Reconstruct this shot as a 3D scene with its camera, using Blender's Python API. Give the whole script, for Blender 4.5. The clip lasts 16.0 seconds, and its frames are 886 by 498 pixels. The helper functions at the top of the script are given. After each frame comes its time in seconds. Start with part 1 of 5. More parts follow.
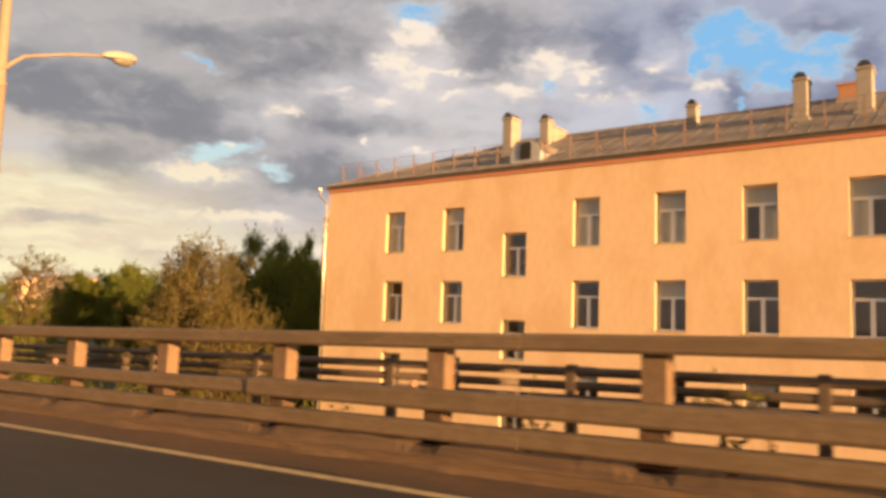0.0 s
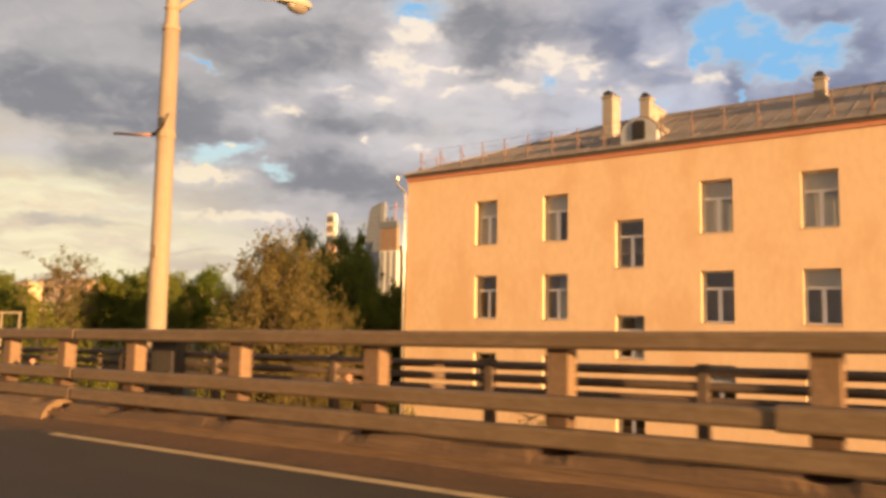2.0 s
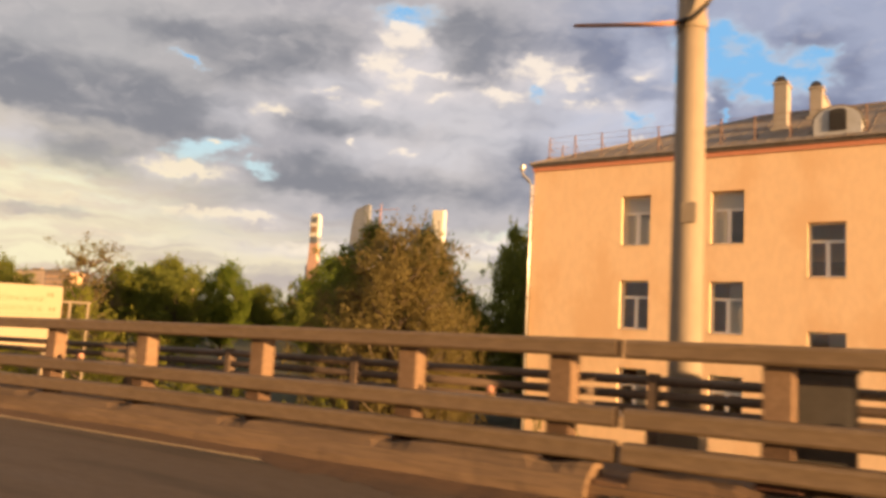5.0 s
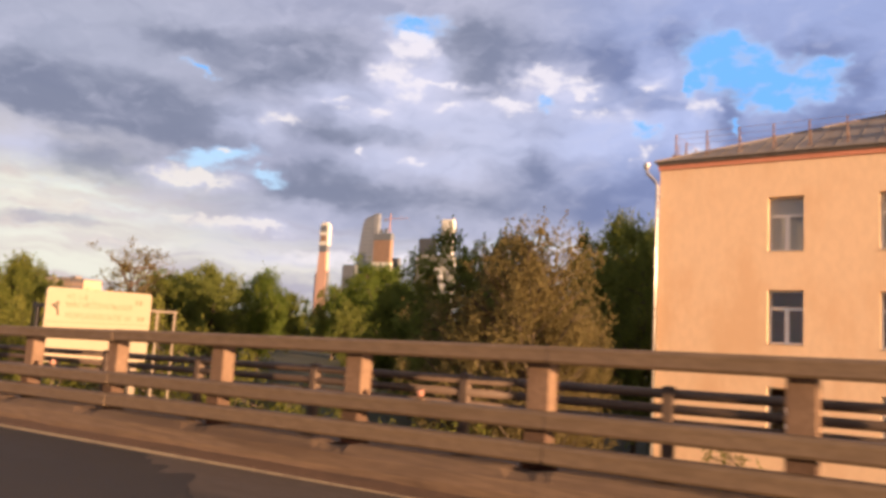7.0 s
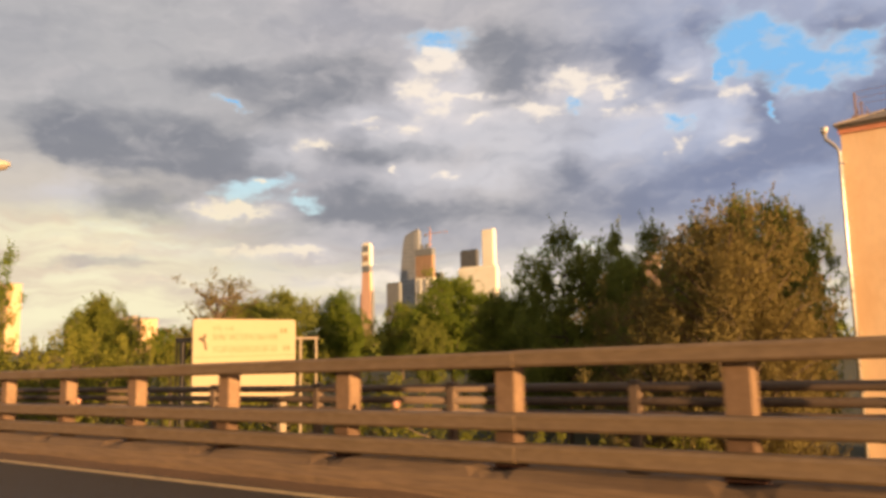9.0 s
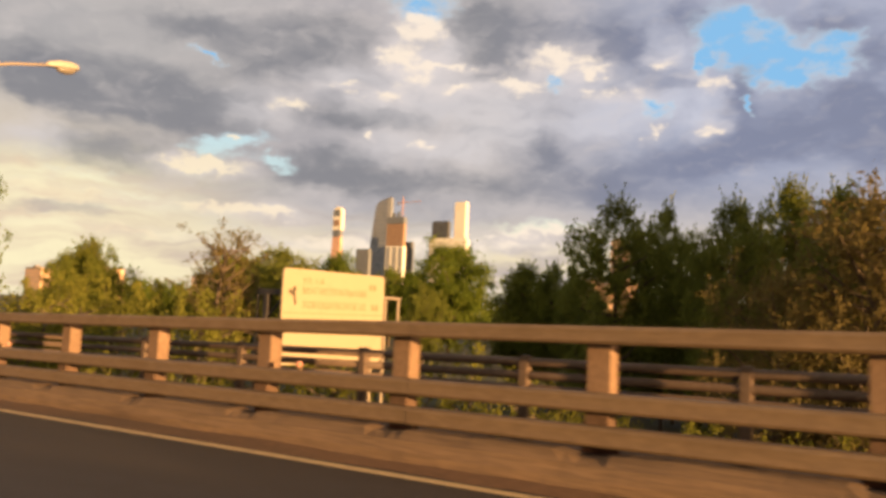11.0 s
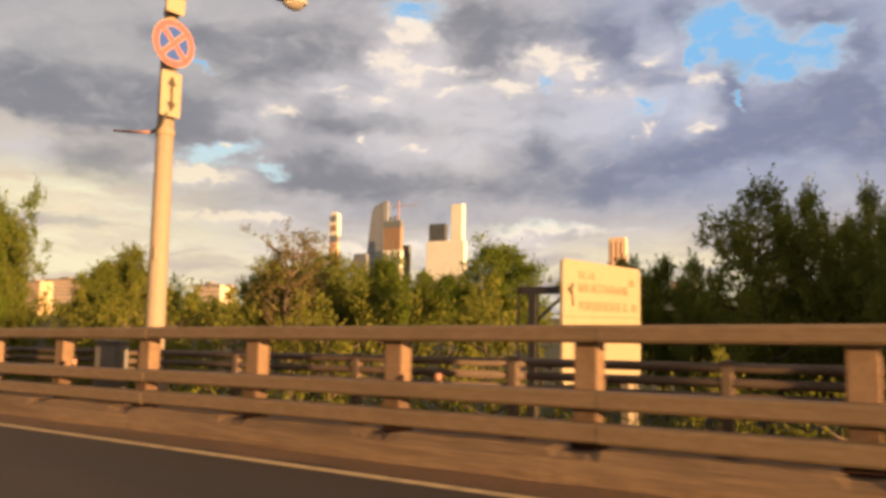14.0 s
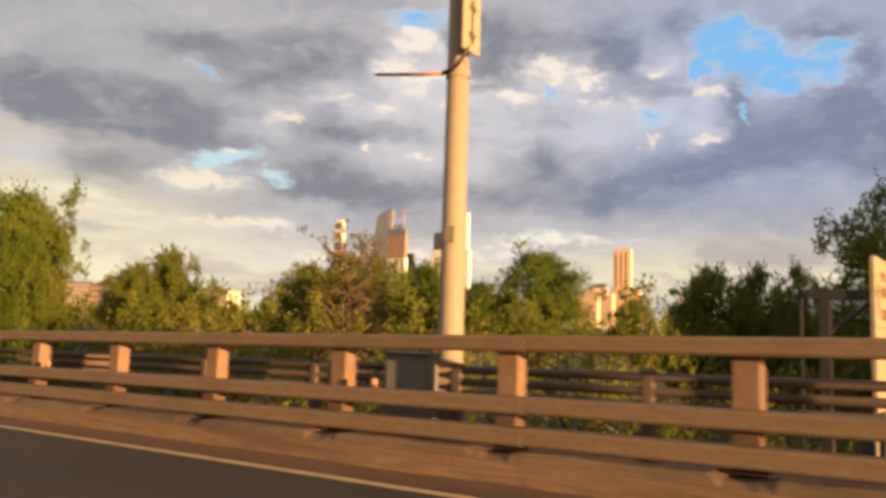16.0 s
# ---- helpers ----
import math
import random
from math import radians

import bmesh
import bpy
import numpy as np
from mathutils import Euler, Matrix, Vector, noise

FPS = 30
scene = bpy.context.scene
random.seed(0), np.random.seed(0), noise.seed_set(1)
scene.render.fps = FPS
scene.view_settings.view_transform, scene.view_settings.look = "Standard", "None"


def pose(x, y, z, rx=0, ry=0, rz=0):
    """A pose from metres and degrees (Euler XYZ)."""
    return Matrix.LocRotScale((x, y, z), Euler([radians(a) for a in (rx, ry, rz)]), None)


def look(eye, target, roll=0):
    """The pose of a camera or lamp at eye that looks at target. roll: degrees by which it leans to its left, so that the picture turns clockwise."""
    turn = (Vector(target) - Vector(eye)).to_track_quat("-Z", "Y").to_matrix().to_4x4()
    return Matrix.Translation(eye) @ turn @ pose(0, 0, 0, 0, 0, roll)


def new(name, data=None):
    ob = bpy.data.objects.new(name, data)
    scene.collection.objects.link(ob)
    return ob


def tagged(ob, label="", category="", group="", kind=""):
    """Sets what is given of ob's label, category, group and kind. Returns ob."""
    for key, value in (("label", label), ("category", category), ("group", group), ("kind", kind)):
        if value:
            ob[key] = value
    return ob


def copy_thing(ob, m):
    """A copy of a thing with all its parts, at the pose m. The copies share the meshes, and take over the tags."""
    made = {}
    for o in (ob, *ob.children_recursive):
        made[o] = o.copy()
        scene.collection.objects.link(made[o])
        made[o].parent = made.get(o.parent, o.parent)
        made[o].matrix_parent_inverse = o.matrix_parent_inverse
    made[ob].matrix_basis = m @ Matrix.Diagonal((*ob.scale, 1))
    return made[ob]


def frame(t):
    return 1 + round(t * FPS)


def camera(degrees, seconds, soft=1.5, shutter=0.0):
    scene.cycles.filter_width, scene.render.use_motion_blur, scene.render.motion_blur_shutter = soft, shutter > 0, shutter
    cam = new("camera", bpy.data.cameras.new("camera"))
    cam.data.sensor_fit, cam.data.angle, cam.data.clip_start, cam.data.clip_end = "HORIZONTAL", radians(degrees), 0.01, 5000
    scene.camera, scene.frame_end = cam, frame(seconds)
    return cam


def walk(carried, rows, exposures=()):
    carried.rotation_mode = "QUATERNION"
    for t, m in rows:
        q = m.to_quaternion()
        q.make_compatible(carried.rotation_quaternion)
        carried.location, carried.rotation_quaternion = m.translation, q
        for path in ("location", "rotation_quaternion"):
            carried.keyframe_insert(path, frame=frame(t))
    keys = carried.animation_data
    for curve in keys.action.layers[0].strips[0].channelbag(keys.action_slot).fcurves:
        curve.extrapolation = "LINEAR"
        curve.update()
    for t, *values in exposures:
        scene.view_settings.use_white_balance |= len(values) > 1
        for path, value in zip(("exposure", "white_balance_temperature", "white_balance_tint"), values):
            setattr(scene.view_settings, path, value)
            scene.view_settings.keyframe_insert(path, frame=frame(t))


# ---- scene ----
cam = camera(62.3, 16.0, soft=3.6, shutter=0.5)
PATH = [
    (0, (0.840, 0.104, 1.788), (-0.2690, 1.7582, 1.9749), 1.83),
    (0.5, (-0.423, 0.088, 1.761), (-1.5340, 1.7402, 1.9511), 1.58),
    (1, (-1.691, 0.066, 1.732), (-2.8095, 1.7134, 1.9238), 1.35),
    (1.5, (-2.970, 0.042, 1.702), (-4.0842, 1.6921, 1.8876), 1.07),
    (2, (-4.259, 0.021, 1.672), (-5.3737, 1.6722, 1.8513), 0.98),
    (2.5, (-5.561, 0.005, 1.641), (-6.6655, 1.6622, 1.8234), 1.45),
    (3, (-6.875, -0.011, 1.607), (-7.9646, 1.6562, 1.7864), 1.94),
    (3.5, (-8.180, -0.018, 1.572), (-9.2600, 1.6558, 1.7443), 2.27),
    (4, (-9.478, -0.020, 1.537), (-10.5546, 1.6565, 1.7123), 2.48),
    (4.5, (-10.786, -0.018, 1.500), (-11.8554, 1.6617, 1.6850), 2.75),
    (5, (-12.086, -0.015, 1.466), (-13.1587, 1.6621, 1.6618), 3.05),
    (5.2, (-12.606, -0.013, 1.452), (-13.6805, 1.6622, 1.6481), 3.15),
    (7.3, (-18.096, 0.054, 1.336), (-19.1916, 1.7129, 1.5582), 3.18),
    (7.5, (-18.605, 0.063, 1.322), (-19.6983, 1.7241, 1.5353), 2.24),
    (8, (-19.875, 0.083, 1.288), (-20.9974, 1.7286, 1.4630), -0.69),
    (8.5, (-21.159, 0.084, 1.253), (-22.3364, 1.6898, 1.4405), -1.76),
    (9, (-22.442, 0.070, 1.219), (-23.6213, 1.6664, 1.4694), -1.18),
    (11.5, (-28.899, 0.016, 1.045), (-30.0069, 1.6745, 1.1993), 2.83),
    (12, (-30.156, 0.001, 1.018), (-31.2659, 1.6574, 1.1748), 1.48),
    (12.5, (-31.421, -0.015, 0.989), (-32.5342, 1.6373, 1.1664), 0.78),
    (13, (-32.708, -0.032, 0.957), (-33.8185, 1.6194, 1.1518), 0.37),
    (13.5, (-34.007, -0.048, 0.923), (-35.1157, 1.6048, 1.1153), 0.72),
    (14, (-35.312, -0.064, 0.889), (-36.4181, 1.5926, 1.0687), 0.92),
    (14.5, (-36.616, -0.078, 0.855), (-37.7240, 1.5773, 1.0348), 1.13),
    (15, (-37.914, -0.090, 0.822), (-39.0250, 1.5620, 1.0169), 1.49),
    (15.5, (-39.210, -0.101, 0.789), (-40.3208, 1.5500, 0.9929), 1.73),
    (16, (-40.508, -0.110, 0.756), (-41.6205, 1.5397, 0.9592), 1.71),
]
EXPOSURE = 1.68
walk(cam, [(t, look(e, g, r)) for t, e, g, r in PATH], exposures=[(t, EXPOSURE, k, tint) for t, k, tint in ((0.0, 6500, 10), (4.0, 6450, 10), (5.0, 6350, 10.5), (7.3, 5250, 19), (7.5, 5300, 18), (8.0, 5700, 13), (8.5, 6000, 11), (9.0, 6250, 10),
                                                                  (11.5, 6550, 11), (12.5, 6350, 12), (14.0, 6400, 11), (16.0, 6250, 10))])

# ---- world and sun ----
SUN_FROM_FACADE, SUN_UP = 77.3, 5.2   # degrees from the facade's normal towards +x, and above the horizon
sun_way = Vector((math.sin(radians(SUN_FROM_FACADE)) * math.cos(radians(SUN_UP)),
                  -math.cos(radians(SUN_FROM_FACADE)) * math.cos(radians(SUN_UP)), math.sin(radians(SUN_UP))))
sun_data = bpy.data.lights.new("sun", "SUN")
sun_data.energy, sun_data.angle, sun_data.color = 5.0, radians(0.6), (1.0, 0.55, 0.225)
sun = new("sun", sun_data)
sun.matrix_world = look(sun_way * 100, (0, 0, 0))

world = bpy.data.worlds.new("evening_sky")
scene.world = world
world.use_nodes = True
wt = world.node_tree
wt.nodes.clear()


class Graph:
    """Short calls for node arithmetic; arguments are sockets or numbers."""

    def __init__(self, tree):
        self.tree = tree

    def node(self, kind):
        return self.tree.nodes.new(kind)

    def put(self, socket, value):
        if hasattr(value, "is_output"):
            self.tree.links.new(value, socket)
        else:
            socket.default_value = value

    def math(self, op, a, b=0.0, c=0.0):
        n = self.node("ShaderNodeMath")
        n.operation = op
        for socket, value in zip(n.inputs, (a, b, c)):
            self.put(socket, value)
        return n.outputs[0]

    def vec(self, x, y, z=0.0):
        n = self.node("ShaderNodeCombineXYZ")
        for socket, value in zip(n.inputs, (x, y, z)):
            self.put(socket, value)
        return n.outputs[0]

    def vmath(self, op, a, b=(0, 0, 0)):
        n = self.node("ShaderNodeVectorMath")
        n.operation = op
        self.put(n.inputs[0], a)
        self.put(n.inputs[1], b)
        return n.outputs["Value"] if op in ("LENGTH", "DOT_PRODUCT") else n.outputs[0]

    def ramp(self, v, lo, hi, out0=0.0, out1=1.0):
        n = self.node("ShaderNodeMapRange")
        n.interpolation_type = "SMOOTHSTEP"
        for socket, value in zip(n.inputs, (v, lo, hi, out0, out1)):
            self.put(socket, value)
        return n.outputs[0]

    def noise(self, vector, scale, detail=4.0, rough=0.55, distortion=0.0, colour=False):
        n = self.node("ShaderNodeTexNoise")
        self.put(n.inputs["Vector"], vector)
        for key, value in (("Scale", scale), ("Detail", detail), ("Roughness", rough), ("Distortion", distortion)):
            self.put(n.inputs[key], value)
        return n.outputs["Color" if colour else "Fac"]

    def mix(self, fac, a, b):
        n = self.node("ShaderNodeMix")
        n.data_type = "RGBA"
        self.put(n.inputs["Factor"], fac)
        for socket, value in ((n.inputs[6], a), (n.inputs[7], b)):
            self.put(socket, (*value, 1) if isinstance(value, tuple) and len(value) == 3 else value)
        return n.outputs[2]


g = Graph(wt)
way = g.node("ShaderNodeTexCoord").outputs["Generated"]
sep = g.node("ShaderNodeSeparateXYZ")
wt.links.new(way, sep.inputs[0])
sx, sy, sz = sep.outputs
DEG = 180 / math.pi
azimuth = g.math("MULTIPLY", g.math("ARCTAN2", g.math("MULTIPLY", sx, -1.0), sy), DEG)
side = g.math("SUBTRACT", 34.0, azimuth)                       # degrees to the right of the mean line of sight
height = g.math("MULTIPLY", g.math("ARCSINE", sz), DEG)
flat = g.vec(side, height)
# clouds lie in a layer overhead, so they crowd together towards the horizon
layer = g.math("ADD", g.math("MAXIMUM", sz, 0.0), 0.10)
cloud_at = g.vec(g.math("DIVIDE", sx, layer), g.math("DIVIDE", sy, layer), 0.0)
overhead = g.noise(cloud_at, 0.8, 5.0, 0.55, 0.3)
HALF = (0.5, 0.5, 0.5)


def wander(across, up, detail, reach_across, reach_up):
    """A noise, at so many turns a degree, that carries a point off by up to so many degrees."""
    n = g.noise(g.vmath("MULTIPLY", flat, (across, up, 1)), 1.0, detail, 0.55, 0.0, True)
    return g.vmath("MULTIPLY", g.vmath("SUBTRACT", n, HALF), (reach_across, reach_up, 0))


billowed = g.vmath("ADD", flat, wander(0.24, 0.42, 3.0, 4.6, 2.4))
torn = g.vmath("ADD", billowed, wander(0.80, 1.30, 4.0, 2.8, 1.9))
puff = g.noise(g.vmath("MULTIPLY", billowed, (0.060, 0.13, 1)), 1.0, 5.0, 0.50, 0.0)
billow = g.noise(g.vmath("MULTIPLY", billowed, (0.20, 0.38, 1)), 1.0, 6.0, 0.56, 0.0)
shred = g.noise(g.vmath("ADD", g.vmath("MULTIPLY", flat, (0.42, 0.85, 1)), (3.1, 8.2, 1.0)), 1.0, 6.0, 0.58, 0.0)
# the side of each heap that faces the low sun is brighter
heap_at = g.vmath("ADD", g.vmath("MULTIPLY", billowed, (0.13, 0.27, 1)), (5.2, 1.3, 2.0))
fine_at = g.vmath("MULTIPLY", billowed, (0.36, 0.66, 1))
fine_relief = g.math("SUBTRACT", g.noise(fine_at, 1.0, 4.0, 0.55, 0.0), g.noise(g.vmath("ADD", fine_at, (0.17, -0.20, 0)), 1.0, 4.0, 0.55, 0.0))
relief = g.math("SUBTRACT", g.noise(heap_at, 1.0, 5.0, 0.52, 0.0), g.noise(g.vmath("ADD", heap_at, (0.16, -0.12, 0)), 1.0, 4.0, 0.5, 0.0))


def field(spots, at, inner=0.45, outer=1.4):
    """A sum of spots (side, height, half width, half height, in degrees) with soft edges."""
    total = 0.0
    for s, h, rs, rh in spots:
        off = g.vmath("MULTIPLY", g.vmath("SUBTRACT", at, (s, h, 0)), (1 / rs, 1 / rh, 0))
        total = g.math("ADD", total, g.ramp(g.vmath("LENGTH", off), outer, inner))
    return total


def fray(total, noisy, least, most):
    """Thins a field by a noise, so that its edge frays and its middle is uneven."""
    return g.math("MULTIPLY", total, g.ramp(noisy, 0.30, 0.68, least, most))


OPENINGS = [(20.5, 20.9, 2, 2.3), (23, 19.9, 2.3, 2.3), (25.8, 18.6, 2.2, 1.7), (28.3, 18.3, 1.7, 1), (28.7, 19.8, 1.5, 0.6), (25.1, 17.2, 1.7, 0.8), (19.3, 18.9, 0.7, 1.2), (8, 17.9, 1.1, 0.8), (15.6, 15.6, 1.1, 0.7), (-2.2, 23, 2.7, 1), (22.8, 15.7, 0.5, 0.7), (-17.8, 11.3, 2.4, 0.6), (-15.7, 12.2, 2.1, 0.7), (-13.4, 10.7, 1.4, 0.5), (-19.1, 18, 1.1, 0.4), (-27.6, 8.6, 3.2, 0.5), (-24.2, 7.6, 2.3, 0.4), (-29.5, 5.1, 2.7, 0.5), (7.9, 7, 4.7, 0.5)]
SUNLIT_LEFT = [(-2.8, 21.1, 1.8, 1), (-1.9, 22.2, 1.5, 0.6), (-3.3, 17.9, 1.4, 1.1), (-4.5, 19.5, 0.9, 0.6), (-5.5, 16.3, 1.3, 0.4), (0.6, 17.2, 1.2, 0.4), (-0.8, 18.9, 1.8, 0.3), (-12.3, 15, 1.5, 0.4), (-8.7, 16.7, 1.1, 0.2), (-6.1, 13.5, 0.4, 0.3), (-2.2, 13, 0.7, 0.3), (-19.8, 10.4, 2.1, 0.5), (-17.8, 10.2, 1.9, 0.4), (-16.4, 12.2, 0.6, 0.2), (-28.9, 7.3, 2.8, 0.4), (-26.8, 6.9, 2.2, 0.5), (-17.3, 7.2, 3.7, 0.3), (-13.4, 6.8, 2.1, 0.3), (-24.2, 4.9, 5.7, 0.4), (-6, 4.9, 5.3, 0.8)]
SUNLIT_RIGHT = [(5.3, 17.7, 2.1, 0.6), (6.7, 19.4, 1.5, 0.5), (9.9, 19.6, 1.5, 0.7), (7.7, 20.3, 1.3, 0.4), (12.1, 17.1, 1.3, 0.4), (15.1, 17, 0.8, 0.6), (8.6, 18.9, 0.9, 0.4), (11.3, 18.5, 1.1, 0.3), (16.5, 19.4, 0.6, 0.6), (19.9, 17.3, 1, 0.6), (20, 14.2, 0.8, 0.4), (15.9, 14.2, 0.6, 0.6), (9.2, 6.7, 5.1, 0.4), (4.4, 5.5, 3.9, 0.5), (1.4, 18.8, 1.1, 0.3)]
THIN_CLOUD = [(-1.2, 16.1, 5.8, 2.5), (-7.5, 17.2, 3.6, 1.4), (5.1, 15.5, 5.3, 1.5), (15.1, 15.7, 2.5, 2), (9.5, 18, 3.9, 1.2), (-4.2, 12.5, 4.9, 1), (19.2, 15.5, 2, 2), (3.4, 12.9, 3.1, 1), (-2.3, 20.8, 2.7, 2.4), (-14.8, 14.6, 3, 1.6), (17.2, 20, 1.6, 1.6), (-29.5, 10.5, 2.8, 1.1), (12.1, 15, 2.6, 1.1)]
BANKS_LEFT = [(-22.7, 15.3, 6.8, 1.7), (-18.5, 13.6, 4.5, 1.4), (-26.9, 13.2, 4.1, 0.8), (-20, 19.8, 3.7, 1.1), (-10.3, 20.5, 4.9, 1.4), (-25.2, 10.3, 4.1, 1.2), (-29.8, 15, 2.4, 1.5), (-8.3, 14.7, 2.7, 0.9), (-4.3, 14.6, 2.7, 0.7), (-9.9, 10.3, 3.9, 0.9), (-3.7, 9.8, 6.2, 1), (-8.6, 11.7, 2.6, 0.7), (-26.3, 6.1, 2.2, 0.5), (-19.2, 5, 2.4, 0.4), (-29.9, 6, 2, 0.4), (-13.7, 18, 3.5, 1.2)]
BANKS_RIGHT = [(1.8, 21.1, 2.3, 2.2), (5.2, 21.9, 3.6, 1.4), (3.7, 18.9, 2.1, 0.9), (13.4, 18.5, 2, 2), (12.1, 20.9, 2.2, 1.6), (18, 21.5, 1.4, 1.9), (17.2, 17.6, 1.4, 1.2), (22.3, 17.6, 0.8, 1.2), (22, 15.6, 1.4, 0.9), (27.2, 14.7, 3.8, 1.4), (29.7, 16.1, 2, 1), (27.7, 21, 2.1, 0.8), (30.6, 18.7, 1.3, 1.1), (23.9, 13.1, 5.1, 1.3), (11.7, 10.3, 7.1, 1.5), (18.2, 11.9, 3.2, 0.9), (7.8, 12.6, 1.5, 0.9), (30.7, 12.6, 2, 1.9), (3.8, 14, 3.1, 0.6), (21.6, 20, 0.4, 0.4)]
gaps = fray(field(OPENINGS, torn, 0.1, 1.6), shred, 0.62, 1.35)
lit = fray(field(SUNLIT_LEFT + SUNLIT_RIGHT, torn, 0.0, 1.9), shred, 0.30, 1.45)
halo = fray(field(SUNLIT_LEFT + SUNLIT_RIGHT, billowed, 0.0, 3.4), billow, 0.5, 1.3)
frayed = g.vmath("ADD", billowed, wander(0.55, 0.95, 3.0, 2.0, 1.3))
banks = fray(field(BANKS_LEFT + BANKS_RIGHT, frayed, 0.0, 2.1), billow, 1.2, 0.7)
thin = fray(field(THIN_CLOUD, billowed, 0.0, 2.0), billow, 0.6, 1.2)

sky = g.node("ShaderNodeTexSky")
sky.sky_type, sky.sun_disc = "NISHITA", False
sky.sun_elevation, sky.sun_rotation = radians(SUN_UP), math.atan2(sun_way.x, sun_way.y)
clear = g.mix(0.8, g.vmath("MULTIPLY", sky.outputs[0], (0.10, 0.12, 0.15)), (0.29, 0.62, 0.98))
clear = g.mix(g.ramp(height, 16.5, 11.5), clear, (0.60, 0.77, 0.79))
clear = g.mix(g.ramp(height, 10.5, 6.0), clear, (0.86, 0.82, 0.64))
body = g.mix(g.ramp(puff, 0.34, 0.66), (0.42, 0.40, 0.42), (0.60, 0.55, 0.53))
body = g.mix(g.ramp(billow, 0.48, 0.72, 0.0, 0.45), body, (0.66, 0.595, 0.57))
body = g.mix(g.math("MULTIPLY", g.ramp(side, 2.0, 22.0, 0.0, 0.75), g.ramp(height, 6.0, 12.0)), body, (0.36, 0.41, 0.57))
body = g.mix(g.math("MULTIPLY", g.ramp(side, -10.0, -32.0, 0.0, 0.6), g.ramp(height, 20.0, 6.0, 0.1, 1.0)), body, (0.78, 0.65, 0.44))
body = g.mix(g.math("MULTIPLY", g.ramp(side, -10.0, -24.0, 0.0, 0.55), g.ramp(height, 12.0, 16.0)), body, (0.43, 0.42, 0.42))
shade = g.mix(g.ramp(side, 0.0, 20.0), (0.244, 0.245, 0.268), (0.222, 0.245, 0.350))
body = g.mix(g.ramp(banks, 0.0, 1.15, 0.0, 0.92), body, shade)
body = g.mix(g.ramp(thin, 0.0, 1.3, 0.0, 0.72), body, g.mix(g.ramp(side, 2.0, 18.0), (0.70, 0.66, 0.66), (0.64, 0.65, 0.74)))
body = g.mix(g.ramp(relief, 0.0, 0.24, 0.0, 0.34), body, (0.70, 0.63, 0.60))
body = g.mix(g.ramp(relief, 0.0, -0.24, 0.0, 0.30), body, g.mix(0.5, shade, (0.20, 0.20, 0.25)))
body = g.mix(g.ramp(fine_relief, 0.0, 0.25, 0.0, 0.15), body, (0.78, 0.71, 0.68))
body = g.mix(g.ramp(fine_relief, 0.0, -0.25, 0.0, 0.10), body, shade)
low = g.noise(g.vmath("MULTIPLY", billowed, (0.10, 0.62, 1)), 1.0, 6.0, 0.56, 0.3)
low_sky = g.mix(g.ramp(low, 0.36, 0.60), (0.56, 0.475, 0.415), (0.93, 0.79, 0.52))
body = g.mix(g.math("MULTIPLY", g.ramp(g.math("ADD", height, g.math("MULTIPLY", g.math("SUBTRACT", low, 0.5), 6.0)), 8.0, 4.6), 0.92), body, low_sky)
# pale rims round the sunlit heaps, then the openings, then the heaps themselves
colour = g.mix(g.ramp(halo, 0.0, 1.9, 0.0, 0.66), body, (0.80, 0.72, 0.69))
veil = g.mix(g.ramp(height, 10.0, 14.0), clear, (0.66, 0.77, 0.82))
clear = g.mix(g.ramp(g.math("MULTIPLY", gaps, g.ramp(billow, 0.36, 0.62, 1.06, 0.92)), 0.15, 1.15), veil, clear)
colour = g.mix(g.ramp(gaps, 0.04, 1.25), colour, clear)
colour = g.mix(g.ramp(lit, 0.12, 1.10, 0.0, 0.88), colour, g.mix(g.ramp(side, 0.0, -24.0), (1.02, 0.87, 0.71), (1.00, 0.84, 0.60)))
# beyond the view the overcast goes on overhead and thins towards the low sun
around = g.mix(g.ramp(overhead, 0.4, 0.65), (0.32, 0.28, 0.27), (0.72, 0.56, 0.44))
sunward = g.ramp(g.vmath("DOT_PRODUCT", way, tuple(sun_way)), -0.3, 0.9)
rim = g.mix(sunward, (0.60, 0.55, 0.49), (1.30, 0.80, 0.38))
colour = g.mix(g.ramp(g.math("ABSOLUTE", side), 40.0, 60.0), colour, g.mix(g.ramp(height, 26.0, 6.0), around, rim))
colour = g.mix(g.ramp(height, 26.0, 36.0), colour, around)
cream = g.math("MULTIPLY", g.ramp(side, -9.0, -30.0, 0.0, 0.85), g.ramp(g.math("ADD", height, g.math("MULTIPLY", g.math("SUBTRACT", billow, 0.5), 7.0)), 11.5, 7.5))
cream = g.math("MULTIPLY", g.math("MULTIPLY", cream, g.ramp(banks, 1.3, 0.3, 0.25, 1.0)), g.ramp(side, -60.0, -45.0))
colour = g.mix(cream, colour, g.mix(g.ramp(low, 0.34, 0.62), (0.83, 0.66, 0.46), (1.00, 0.90, 0.58)))
ground_glow = g.mix(g.ramp(height, 0.0, -2.0), colour, (0.10, 0.08, 0.05))
background = g.node("ShaderNodeBackground")
wt.links.new(ground_glow, background.inputs["Color"])
background.inputs["Strength"].default_value = 2 ** -EXPOSURE
wt.links.new(background.outputs[0], g.node("ShaderNodeOutputWorld").inputs["Surface"])


